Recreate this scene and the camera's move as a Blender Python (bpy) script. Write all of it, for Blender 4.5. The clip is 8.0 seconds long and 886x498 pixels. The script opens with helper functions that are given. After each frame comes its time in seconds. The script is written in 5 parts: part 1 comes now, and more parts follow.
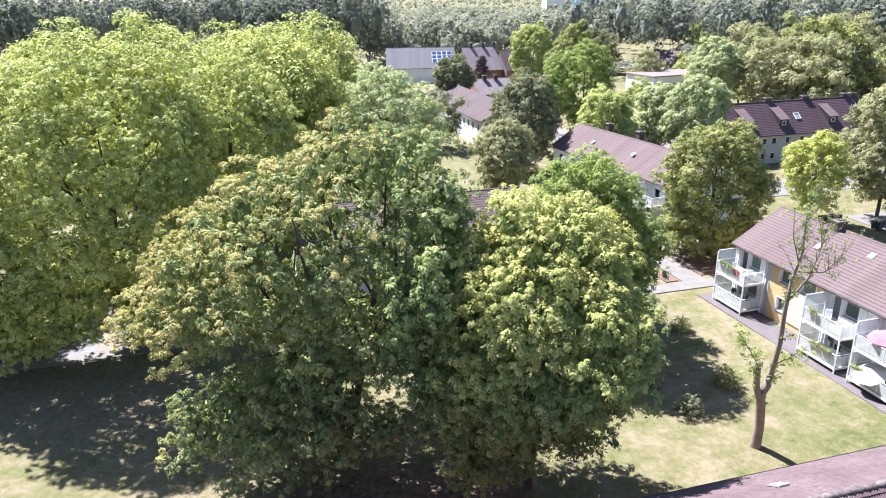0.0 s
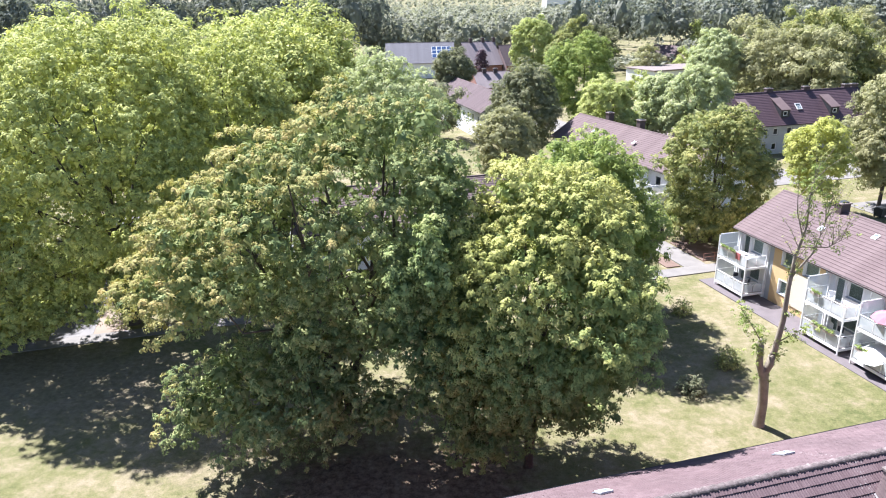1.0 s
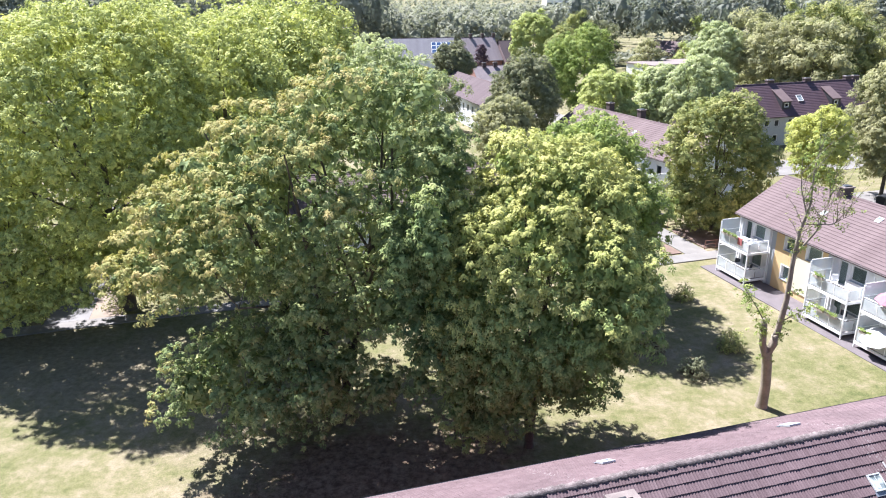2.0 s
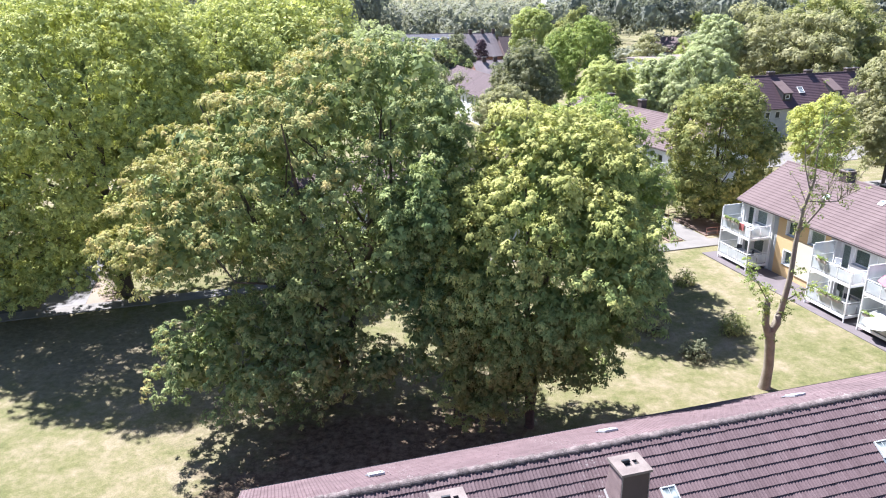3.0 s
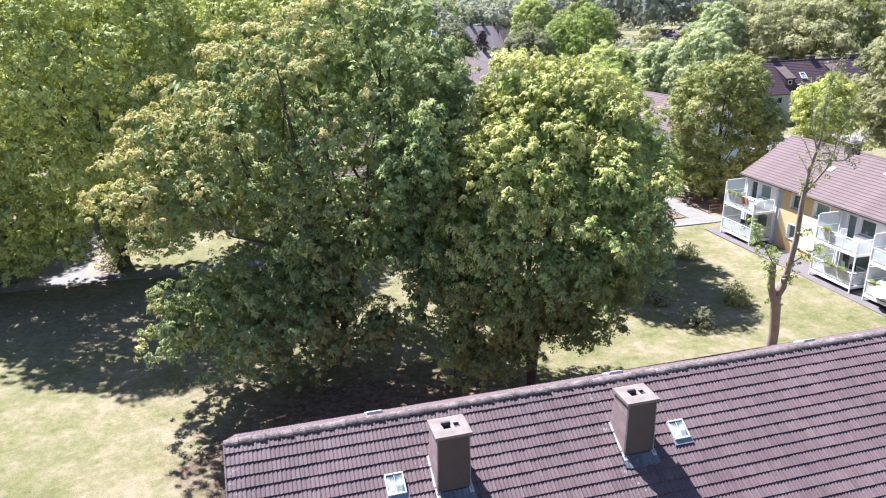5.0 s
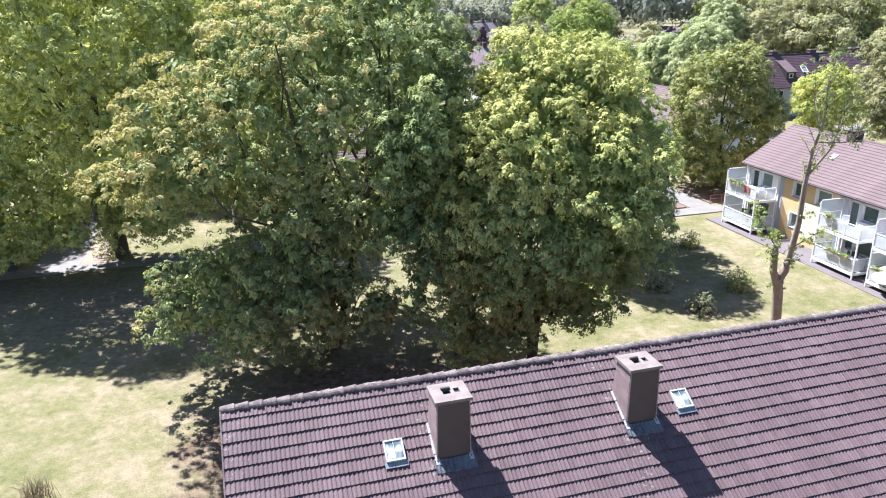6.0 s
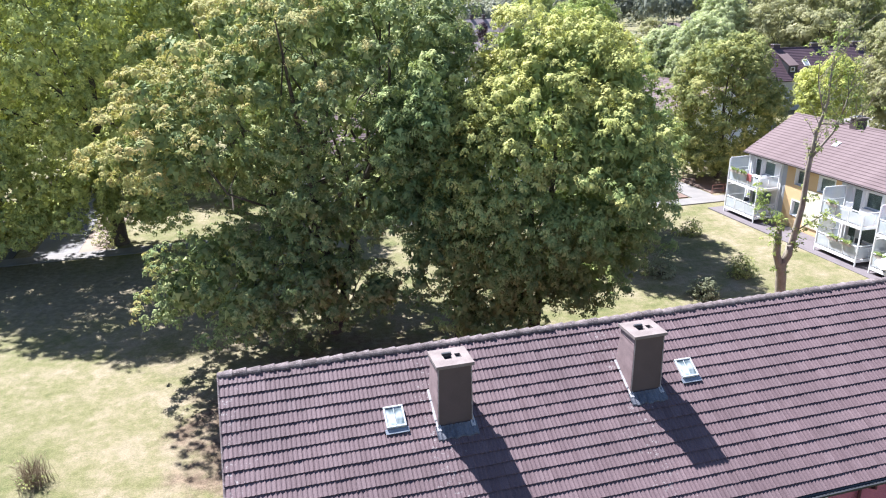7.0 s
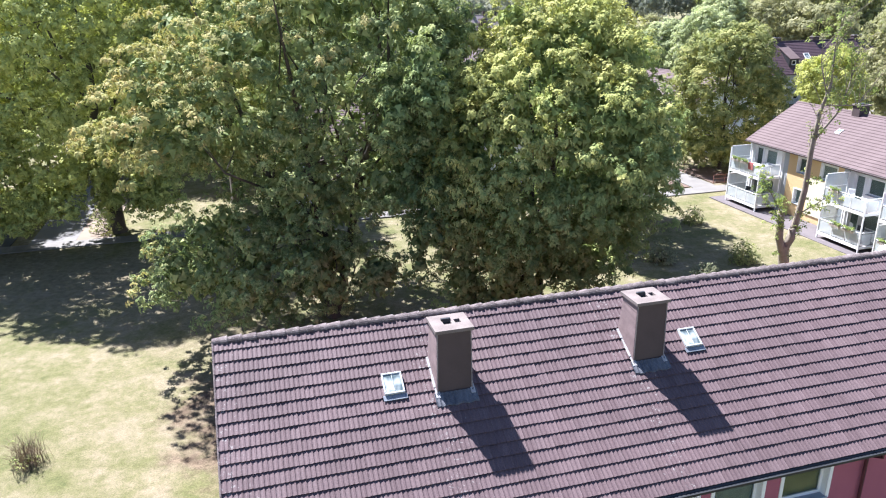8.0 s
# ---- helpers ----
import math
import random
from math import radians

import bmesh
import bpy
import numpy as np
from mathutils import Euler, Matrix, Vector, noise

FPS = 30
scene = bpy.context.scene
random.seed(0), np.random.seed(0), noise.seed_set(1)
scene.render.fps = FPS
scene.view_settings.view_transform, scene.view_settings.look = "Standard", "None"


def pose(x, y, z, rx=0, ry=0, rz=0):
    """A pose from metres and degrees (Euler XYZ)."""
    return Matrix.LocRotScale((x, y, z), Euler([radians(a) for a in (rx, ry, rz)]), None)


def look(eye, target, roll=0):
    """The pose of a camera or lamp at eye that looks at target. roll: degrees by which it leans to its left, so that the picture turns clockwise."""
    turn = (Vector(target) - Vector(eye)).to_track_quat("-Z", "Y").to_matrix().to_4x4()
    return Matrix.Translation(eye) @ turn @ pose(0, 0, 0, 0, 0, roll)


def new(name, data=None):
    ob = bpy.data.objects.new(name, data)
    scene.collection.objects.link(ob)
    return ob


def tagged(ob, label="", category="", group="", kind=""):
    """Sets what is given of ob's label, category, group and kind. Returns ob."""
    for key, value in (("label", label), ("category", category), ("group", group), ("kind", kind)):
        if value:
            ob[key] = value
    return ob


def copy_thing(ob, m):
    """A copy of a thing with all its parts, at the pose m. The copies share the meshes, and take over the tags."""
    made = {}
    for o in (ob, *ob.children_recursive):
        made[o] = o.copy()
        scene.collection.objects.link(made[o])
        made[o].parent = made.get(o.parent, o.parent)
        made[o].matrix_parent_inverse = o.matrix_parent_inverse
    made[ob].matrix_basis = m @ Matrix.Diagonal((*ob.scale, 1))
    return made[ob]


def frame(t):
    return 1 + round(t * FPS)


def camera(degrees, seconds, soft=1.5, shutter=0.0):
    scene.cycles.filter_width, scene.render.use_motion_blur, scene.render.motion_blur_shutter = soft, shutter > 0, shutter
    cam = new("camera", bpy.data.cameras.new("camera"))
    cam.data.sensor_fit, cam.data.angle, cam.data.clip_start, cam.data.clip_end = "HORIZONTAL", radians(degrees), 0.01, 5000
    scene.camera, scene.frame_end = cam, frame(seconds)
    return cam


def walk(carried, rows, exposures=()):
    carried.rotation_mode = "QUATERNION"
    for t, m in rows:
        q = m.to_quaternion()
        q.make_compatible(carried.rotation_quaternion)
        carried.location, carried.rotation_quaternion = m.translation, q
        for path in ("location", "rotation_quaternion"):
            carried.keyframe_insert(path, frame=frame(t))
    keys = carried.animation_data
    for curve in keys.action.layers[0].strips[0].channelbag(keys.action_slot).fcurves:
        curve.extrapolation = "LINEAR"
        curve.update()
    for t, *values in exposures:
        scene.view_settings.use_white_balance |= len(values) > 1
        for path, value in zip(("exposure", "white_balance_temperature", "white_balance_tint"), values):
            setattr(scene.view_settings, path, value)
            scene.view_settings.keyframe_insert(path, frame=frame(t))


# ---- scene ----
cam = camera(63.9, 8.0, soft=1.1)
METRES, EYE, TILT, LEAN, TURN = 10.0, 28.55, -19.65, 0.8, 0.0
ROWS = [
    (0.0, 0.0, 0.0, 0.0, 0.0, 0.0, 0.0),
    (0.5, 0.0044, 0.0298, -0.0759, -0.0, -0.01, 0.01),
    (1.0, 0.0057, 0.0585, -0.1519, 0.0, -0.01, 0.01),
    (1.5, 0.0094, 0.0899, -0.2183, -0.0, -0.02, 0.0),
    (3.0, 0.0132, 0.1643, -0.4191, -0.02, -0.01, 0.01),
    (3.5, 0.014, 0.1828, -0.4799, -0.02, -0.01, 0.01),
    (4.0, 0.0145, 0.2011, -0.5387, 0.0, -0.02, 0.02),
    (4.5, 0.0152, 0.2201, -0.594, 0.01, -0.03, 0.02),
    (6.0, 0.0172, 0.2678, -0.748, 0.03, -0.04, 0.0),
    (6.5, 0.0157, 0.2832, -0.797, 0.04, -0.04, -0.01),
    (7.0, 0.0149, 0.2995, -0.846, 0.06, -0.07, -0.02),
    (7.5, 0.0155, 0.3171, -0.8919, 0.06, -0.09, -0.03),
    (8.0, 0.0176, 0.3355, -0.9405, 0.07, -0.11, -0.02),
]
walk(cam, [(t, pose(0, 0, EYE, TILT, LEAN, TURN) @ pose(METRES * x, METRES * y, METRES * z, 90 + pitch, roll, yaw)) for t, x, y, z, yaw, pitch, roll in ROWS],
     exposures=[(0.0, 1.91, 5740, 17), (8.0, 1.96, 5660, 16)])

# ---- light ----
SUN_AZ, SUN_EL = 40.5, 54.0          # degrees to the left of straight ahead, and up
world = bpy.data.worlds.new("sky")
scene.world = world
world.use_nodes = True
wn = world.node_tree.nodes
sky = wn.new("ShaderNodeTexSky")
sky.sky_type, sky.sun_disc = "NISHITA", False
sky.sun_elevation, sky.sun_rotation = radians(SUN_EL), radians(-SUN_AZ)
sky.air_density, sky.dust_density = 1.0, 0.5
wn["Background"].inputs["Strength"].default_value = 0.051
world.node_tree.links.new(sky.outputs[0], wn["Background"].inputs["Color"])
sun = new("sun", bpy.data.lights.new("sun", "SUN"))
sun.data.energy, sun.data.angle, sun.data.color = 5.0, radians(0.55), (1.0, 0.95, 0.86)
_az, _el = radians(SUN_AZ), radians(SUN_EL)
SUN_DIR = Vector((-math.sin(_az) * math.cos(_el), math.cos(_az) * math.cos(_el), math.sin(_el)))
sun.matrix_world = look(SUN_DIR * 60, (0, 0, 0))

# ---- helpers of this scene ----
GRID = radians(15.9)                 # the estate's houses stand square to one another
UX, UY = Vector((math.cos(GRID), math.sin(GRID), 0)), Vector((-math.sin(GRID), math.cos(GRID), 0))


def W(u, v, z=0.0):
    return UX * u + UY * v + Vector((0, 0, z))


def at_grid(u, v, z=0.0, turn=0.0):
    return Matrix.Translation(W(u, v, z)) @ Matrix.Rotation(GRID + radians(turn), 4, "Z")


def mesh_np(name, verts, faces, smooth=False):
    """A mesh from numpy arrays; all faces have the same number of corners."""
    verts, faces = np.asarray(verts, dtype=np.float32), np.asarray(faces, dtype=np.int32)
    me = bpy.data.meshes.new(name)
    n, k = faces.shape
    me.vertices.add(len(verts))
    me.vertices.foreach_set("co", verts.ravel())
    me.loops.add(n * k)
    me.loops.foreach_set("vertex_index", faces.ravel())
    me.polygons.add(n)
    me.polygons.foreach_set("loop_start", np.arange(0, n * k, k, dtype=np.int32))
    me.polygons.foreach_set("loop_total", np.full(n, k, dtype=np.int32))
    me.polygons.foreach_set("use_smooth", np.full(n, smooth, dtype=bool))
    me.update(calc_edges=True)
    return me


def to_mesh(name, bm, material):
    me = bpy.data.meshes.new(name)
    bm.normal_update()
    bm.to_mesh(me)
    bm.free()
    me.materials.append(material)
    return me


def part(name, bm, material, parent=None, label=""):
    """One mesh object, from a bmesh or a mesh, under its parent."""
    if isinstance(bm, bmesh.types.BMesh):
        me = to_mesh(name, bm, material)
    else:
        me = bm
        if not me.materials:
            me.materials.append(material)
    ob = new(name, me)
    ob.parent = parent
    if label:
        ob["label"] = label
    return ob


def empty(name, m, label="", category="", group="", kind=""):
    ob = new(name)
    ob.matrix_world = m
    return tagged(ob, label, category, group, kind)


def box(bm, x0, x1, y0, y1, z0, z1):
    vs = [bm.verts.new(p) for p in ((x0, y0, z0), (x1, y0, z0), (x1, y1, z0), (x0, y1, z0), (x0, y0, z1), (x1, y0, z1), (x1, y1, z1), (x0, y1, z1))]
    for f in ((3, 2, 1, 0), (4, 5, 6, 7), (0, 1, 5, 4), (1, 2, 6, 5), (2, 3, 7, 6), (3, 0, 4, 7)):
        bm.faces.new([vs[i] for i in f])
    return bm


def boxes(*bs):
    bm = bmesh.new()
    for b in bs:
        box(bm, *b)
    return bm


def bevelled(*bs, w=0.02):
    bm = boxes(*bs)
    bmesh.ops.bevel(bm, geom=bm.edges[:], offset=w, segments=1, affect="EDGES")
    return bm


def prism(bm, pts, x0, x1):
    """A polygon of (y, z) points drawn out along x."""
    a = [bm.verts.new((x0, y, z)) for y, z in pts]
    b = [bm.verts.new((x1, y, z)) for y, z in pts]
    n = len(pts)
    bm.faces.new(a[::-1])
    bm.faces.new(b)
    for i in range(n):
        j = (i + 1) % n
        bm.faces.new((a[i], a[j], b[j], b[i]))
    return bm


def tubes(paths, sides=6):
    """Tapered tubes along lists of (point, radius), as arrays."""
    V, Fc, base = [], [], 0
    ring = np.arange(sides) * 2 * math.pi / sides
    for path in paths:
        pts = np.array([p[0] for p in path], dtype=float)
        rad = np.array([p[1] for p in path])
        d = np.gradient(pts, axis=0)
        d /= np.linalg.norm(d, axis=1)[:, None] + 1e-9
        ref = np.where(np.abs(d[:, 2:3]) > 0.9, np.array([[1.0, 0, 0]]), np.array([[0, 0, 1.0]]))
        a = np.cross(d, ref)
        a /= np.linalg.norm(a, axis=1)[:, None] + 1e-9
        b = np.cross(d, a)
        for k in range(len(pts)):
            V.append(pts[k] + rad[k] * (np.cos(ring)[:, None] * a[k] + np.sin(ring)[:, None] * b[k]))
        for k in range(len(pts) - 1):
            for i in range(sides):
                j = (i + 1) % sides
                Fc.append((base + k * sides + i, base + k * sides + j, base + (k + 1) * sides + j, base + (k + 1) * sides + i))
        base += len(pts) * sides
    return np.concatenate(V), np.array(Fc)


# ---- materials ----
def material(name, rough=0.7, metal=0.0, spec=0.5):
    m = bpy.data.materials.new(name)
    m.use_nodes = True
    nt = m.node_tree
    b = nt.nodes["Principled BSDF"]
    b.inputs["Roughness"].default_value = rough
    b.inputs["Metallic"].default_value = metal
    b.inputs["Specular IOR Level"].default_value = spec
    return m, nt, b


def noise_node(nt, scale, detail=4.0, rough=0.55, coords="Object"):
    tc = nt.nodes.new("ShaderNodeTexCoord")
    nz = nt.nodes.new("ShaderNodeTexNoise")
    nz.inputs["Scale"].default_value, nz.inputs["Detail"].default_value, nz.inputs["Roughness"].default_value = scale, detail, rough
    if coords == "Position":
        tc = nt.nodes.new("ShaderNodeNewGeometry")
    nt.links.new(tc.outputs[coords], nz.inputs["Vector"])
    return nz.outputs["Fac"]


def ramp(nt, fac, stops):
    r = nt.nodes.new("ShaderNodeValToRGB")
    el = r.color_ramp.elements
    while len(el) < len(stops):
        el.new(0.5)
    for e, (p, c) in zip(el, stops):
        e.position, e.color = p, (*c, 1)
    nt.links.new(fac, r.inputs["Fac"])
    return r.outputs["Color"]


def mix(nt, fac, a, b, mode="MIX"):
    n = nt.nodes.new("ShaderNodeMix")
    n.data_type, n.blend_type = "RGBA", mode
    for sock, val in ((n.inputs["Factor"], fac), (n.inputs["A"], a), (n.inputs["B"], b)):
        if isinstance(val, (int, float)):
            sock.default_value = val
        elif isinstance(val, tuple):
            sock.default_value = (*val, 1)
        else:
            nt.links.new(val, sock)
    return n.outputs["Result"]


def math_node(nt, op, a, b=0.0):
    n = nt.nodes.new("ShaderNodeMath")
    n.operation = op
    for i, val in enumerate((a, b)):
        if isinstance(val, (int, float)):
            n.inputs[i].default_value = val
        else:
            nt.links.new(val, n.inputs[i])
    return n.outputs[0]


def bump(nt, bsdf, height, strength=0.3, dist=0.02):
    b = nt.nodes.new("ShaderNodeBump")
    b.inputs["Strength"].default_value, b.inputs["Distance"].default_value = strength, dist
    nt.links.new(height, b.inputs["Height"])
    nt.links.new(b.outputs[0], bsdf.inputs["Normal"])


def surface(name, dark, light, scale=3.0, fine=40.0, rough=0.75, metal=0.0, relief=0.25, spec=0.5):
    """Colour between two tones at a coarse and a fine scale, with fine relief."""
    m, nt, b = material(name, rough, metal, spec)
    coarse, grain = noise_node(nt, scale), noise_node(nt, fine, 3)
    fac = math_node(nt, "ADD", math_node(nt, "MULTIPLY", coarse, 0.65), math_node(nt, "MULTIPLY", grain, 0.35))
    nt.links.new(ramp(nt, fac, [(0.3, dark), (0.7, light)]), b.inputs["Base Color"])
    if relief:
        bump(nt, b, grain, relief)
    return m


def leaf_material(name, dark, mid, tip, through_light=0.34, blotch=0.35, gloss=0.65, tuft=1.7, single=0.28):
    """Leaves: tone varies from leaf to leaf and from bough to bough; light passes through them."""
    m, nt, b = material(name, gloss, 0.0, 0.06)
    geo = nt.nodes.new("ShaderNodeNewGeometry")
    dark, mid, tip = [tuple(min(0.8, k * v) for k, v in zip((1.62, 1.5, 2.05), c)) for c in (dark, mid, tip)]
    bough = noise_node(nt, blotch, 2)
    spray = noise_node(nt, tuft, 1)
    fac = math_node(nt, "ADD", math_node(nt, "MULTIPLY", geo.outputs["Random Per Island"], single), math_node(nt, "ADD", math_node(nt, "MULTIPLY", bough, 0.70 - single), math_node(nt, "MULTIPLY", spray, 0.42)))
    col = ramp(nt, fac, [(0.28, dark), (0.55, mid), (0.80, tip)])
    nt.links.new(col, b.inputs["Base Color"])
    tr = nt.nodes.new("ShaderNodeBsdfTranslucent")
    warm = mix(nt, 1.0, col, (1.02, 1.06, 0.85), "MULTIPLY")
    nt.links.new(warm, tr.inputs["Color"])
    mx = nt.nodes.new("ShaderNodeMixShader")
    mx.inputs[0].default_value = through_light
    nt.links.new(b.outputs[0], mx.inputs[1])
    nt.links.new(tr.outputs[0], mx.inputs[2])
    nt.links.new(mx.outputs[0], nt.nodes["Material Output"].inputs["Surface"])
    return m


def patch_mask(nt, spots, edge=2.5):
    """1 inside ragged spots (x, y, radius) of the ground, 0 outside."""
    tc = nt.nodes.new("ShaderNodeTexCoord")
    ragged = math_node(nt, "MULTIPLY", math_node(nt, "SUBTRACT", noise_node(nt, 0.6, 5, 0.7), 0.5), 9.0)
    total = None
    for x, y, r in spots:
        d = nt.nodes.new("ShaderNodeVectorMath")
        d.operation = "DISTANCE"
        d.inputs[1].default_value = (x, y, 0)
        nt.links.new(tc.outputs["Object"], d.inputs[0])
        k = math_node(nt, "SUBTRACT", r, math_node(nt, "ADD", d.outputs["Value"], ragged))
        total = k if total is None else math_node(nt, "MAXIMUM", total, k)
    n = nt.nodes.new("ShaderNodeMapRange")
    n.inputs["From Min"].default_value, n.inputs["From Max"].default_value = -edge / 2, edge / 2
    nt.links.new(total, n.inputs["Value"])
    return n.outputs["Result"]


def grass_material():
    m, nt, b = material("lawn", 0.9, 0.0, 0.15)
    big, midn, small, fine = noise_node(nt, 0.09, 3), noise_node(nt, 0.45, 5, 0.7), noise_node(nt, 2.2, 5, 0.7), noise_node(nt, 14.0, 4, 0.75)
    fac = math_node(nt, "ADD", math_node(nt, "MULTIPLY", big, 0.3), math_node(nt, "ADD", math_node(nt, "MULTIPLY", midn, 0.5), math_node(nt, "MULTIPLY", small, 0.2)))
    col = ramp(nt, fac, [(0.38, (0.1, 0.113, 0.043)), (0.45, (0.15, 0.148, 0.068)), (0.52, (0.195, 0.176, 0.102)), (0.59, (0.255, 0.216, 0.152))])
    soil = ramp(nt, small, [(0.35, (0.085, 0.058, 0.042)), (0.65, (0.21, 0.16, 0.115))])
    col = mix(nt, patch_mask(nt, [(-5, 33, 5.5), (0, 34, 4.5), (-9, 30, 4.0), (-9, 26.5, 2.5)]), col, soil)
    trodden = ramp(nt, small, [(0.3, (0.14, 0.118, 0.082)), (0.7, (0.26, 0.215, 0.155))])
    col = mix(nt, math_node(nt, "MULTIPLY", patch_mask(nt, [(-25, 46, 5.5), (-33, 48, 6.0), (-18, 44, 4.5), (-13, 37.5, 2.5)], 5.0), 0.75), col, trodden)
    col = mix(nt, 0.75, col, ramp(nt, small, [(0.25, (0.82, 0.83, 0.78)), (0.7, (1.12, 1.10, 1.05))]), "MULTIPLY")
    col = mix(nt, 0.7, col, ramp(nt, fine, [(0.32, (0.42, 0.43, 0.38)), (0.62, (1.1, 1.1, 1.05))]), "MULTIPLY")
    nt.links.new(col, b.inputs["Base Color"])
    bump(nt, b, fine, 0.8, 0.06)
    return m


def tile_material():
    """Glazed brown tiles: each has its own tone; moss and pale lichen specks lie over them."""
    m, nt, b = material("roof_tile", 0.68, 0.0, 0.3)
    geo, info = nt.nodes.new("ShaderNodeNewGeometry"), nt.nodes.new("ShaderNodeObjectInfo")
    one = math_node(nt, "FRACT", math_node(nt, "ADD", geo.outputs["Random Per Island"], info.outputs["Random"]))
    col = ramp(nt, one, [(0.0, (0.104, 0.0715, 0.0755)), (0.5, (0.116, 0.0805, 0.085)), (1.0, (0.13, 0.093, 0.097))])
    big, fine, speck = [noise_node(nt, *q, coords="Position") for q in ((0.5, 4, 0.55), (30, 3, 0.55), (7, 6, 0.8))]
    col = mix(nt, 0.8, col, ramp(nt, big, [(0.3, (0.82, 0.80, 0.80)), (0.7, (1.15, 1.12, 1.12))]), "MULTIPLY")
    col = mix(nt, 0.8, col, ramp(nt, fine, [(0.3, (0.72, 0.72, 0.72)), (0.7, (1.22, 1.2, 1.2))]), "MULTIPLY")
    col = mix(nt, ramp(nt, speck, [(0.685, (0, 0, 0)), (0.73, (0.7, 0.7, 0.7))]), col, (0.40, 0.37, 0.35))
    # lichen flecks run down the tiles beside and below the stacks
    flow = nt.nodes.new("ShaderNodeSeparateXYZ")
    turned = nt.nodes.new("ShaderNodeVectorRotate")
    turned.rotation_type = "Z_AXIS"
    turned.inputs["Angle"].default_value = radians(-15.9)
    nt.links.new(geo.outputs["Position"], turned.inputs["Vector"])
    nt.links.new(turned.outputs["Vector"], flow.inputs["Vector"])
    near = None
    for cx in (-1.2, 4.15, 9.85, 21.1):
        k = math_node(nt, "SUBTRACT", 1.0, math_node(nt, "ABSOLUTE", math_node(nt, "SUBTRACT", flow.outputs["X"], cx)))
        near = k if near is None else math_node(nt, "MAXIMUM", near, k)
    spot = nt.nodes.new("ShaderNodeTexNoise")
    spot.inputs["Scale"].default_value, spot.inputs["Detail"].default_value, spot.inputs["Roughness"].default_value = 9.0, 3.0, 0.75
    nt.links.new(geo.outputs["Position"], spot.inputs["Vector"])
    fleck = spot.outputs["Fac"]
    amount = math_node(nt, "ADD", fleck, math_node(nt, "MULTIPLY", math_node(nt, "MAXIMUM", near, -0.2), 0.14))
    col = mix(nt, ramp(nt, amount, [(0.71, (0, 0, 0)), (0.77, (0.6, 0.6, 0.6))]), col, (0.30, 0.28, 0.27))
    nt.links.new(col, b.inputs["Base Color"])
    bump(nt, b, fine, 0.2)
    return m


def ridge_material():
    """Weathered ridge tiles: each its own tone, with pale lichen on the crown."""
    m, nt, b = material("ridge_tile", 0.9, 0.0, 0.25)
    info = nt.nodes.new("ShaderNodeObjectInfo")
    coarse, grain = noise_node(nt, 5, 4, 0.6, "Position"), noise_node(nt, 26, 4, 0.7, "Position")
    col = ramp(nt, coarse, [(0.35, (0.075, 0.06, 0.06)), (0.65, (0.17, 0.142, 0.138))])
    col = mix(nt, 0.9, col, ramp(nt, info.outputs["Random"], [(0.0, (0.72, 0.7, 0.7)), (1.0, (1.3, 1.27, 1.25))]), "MULTIPLY")
    col = mix(nt, ramp(nt, grain, [(0.56, (0, 0, 0)), (0.66, (0.75, 0.75, 0.75))]), col, (0.33, 0.3, 0.28))
    nt.links.new(col, b.inputs["Base Color"])
    bump(nt, b, grain, 0.7)
    return m


M_LAWN = grass_material()
M_TILE = tile_material()
M_TILE_B = surface("roof_tile_brown", (0.1, 0.072, 0.072), (0.155, 0.116, 0.115), 0.6, 25, 0.85, 0, 0.2, 0.2)
M_TILE_D = surface("roof_tile_dark", (0.062, 0.036, 0.044), (0.105, 0.064, 0.074), 0.6, 25, 0.6, 0, 0.2)
# for far backlit slopes: the sun's sheen is painted into a paler tile
M_TILE_PALE = surface("sheen_roof_tile", (0.2, 0.17, 0.175), (0.3, 0.26, 0.265), 0.5, 20, 0.9, 0, 0.2, 0.1)
M_TILE_MID = surface("brown_roof_tile", (0.085, 0.066, 0.068), (0.13, 0.102, 0.105), 0.5, 20, 0.9, 0, 0.2, 0.1)
M_TILE_GREY = surface("grey_roof_tile", (0.14, 0.135, 0.15), (0.21, 0.205, 0.225), 0.5, 20, 0.8, 0, 0.2, 0.3)
M_RIDGE = ridge_material()
M_CEMENT = surface("fibre_cement", (0.056, 0.038, 0.038), (0.085, 0.06, 0.058), 1.5, 40, 0.75, 0, 0.1)
M_SHINGLE = surface("shingle", (0.13, 0.09, 0.088), (0.26, 0.19, 0.185), 2.5, 40, 0.75, 0, 0.2)
M_CONCRETE = surface("concrete", (0.12, 0.096, 0.088), (0.225, 0.188, 0.172), 1.8, 30, 0.9, 0, 0.4)
M_LEAD = surface("lead", (0.11, 0.13, 0.16), (0.26, 0.28, 0.31), 4, 40, 0.5, 0.3, 0.3)
# lead with the chimney's shade painted into its darker tones
M_LEAD_SHADED = surface("shaded_lead", (0.035, 0.04, 0.055), (0.15, 0.155, 0.175), 5, 26, 0.6, 0, 0.4, 0.3)
M_FLASH = surface("pale_flashing", (0.2, 0.19, 0.19), (0.46, 0.45, 0.45), 5, 24, 0.8, 0, 0.5, 0.3)
M_BEAD = surface("corner_bead", (0.16, 0.13, 0.125), (0.3, 0.26, 0.25), 6, 30, 0.7, 0, 0.2)
M_SILL = surface("grey_sill", (0.24, 0.28, 0.32), (0.32, 0.36, 0.4), 3, 30, 0.6, 0, 0.1)
M_WHITE = surface("white_paint", (0.70, 0.70, 0.70), (0.82, 0.82, 0.80), 1.0, 20, 0.5, 0, 0.05)
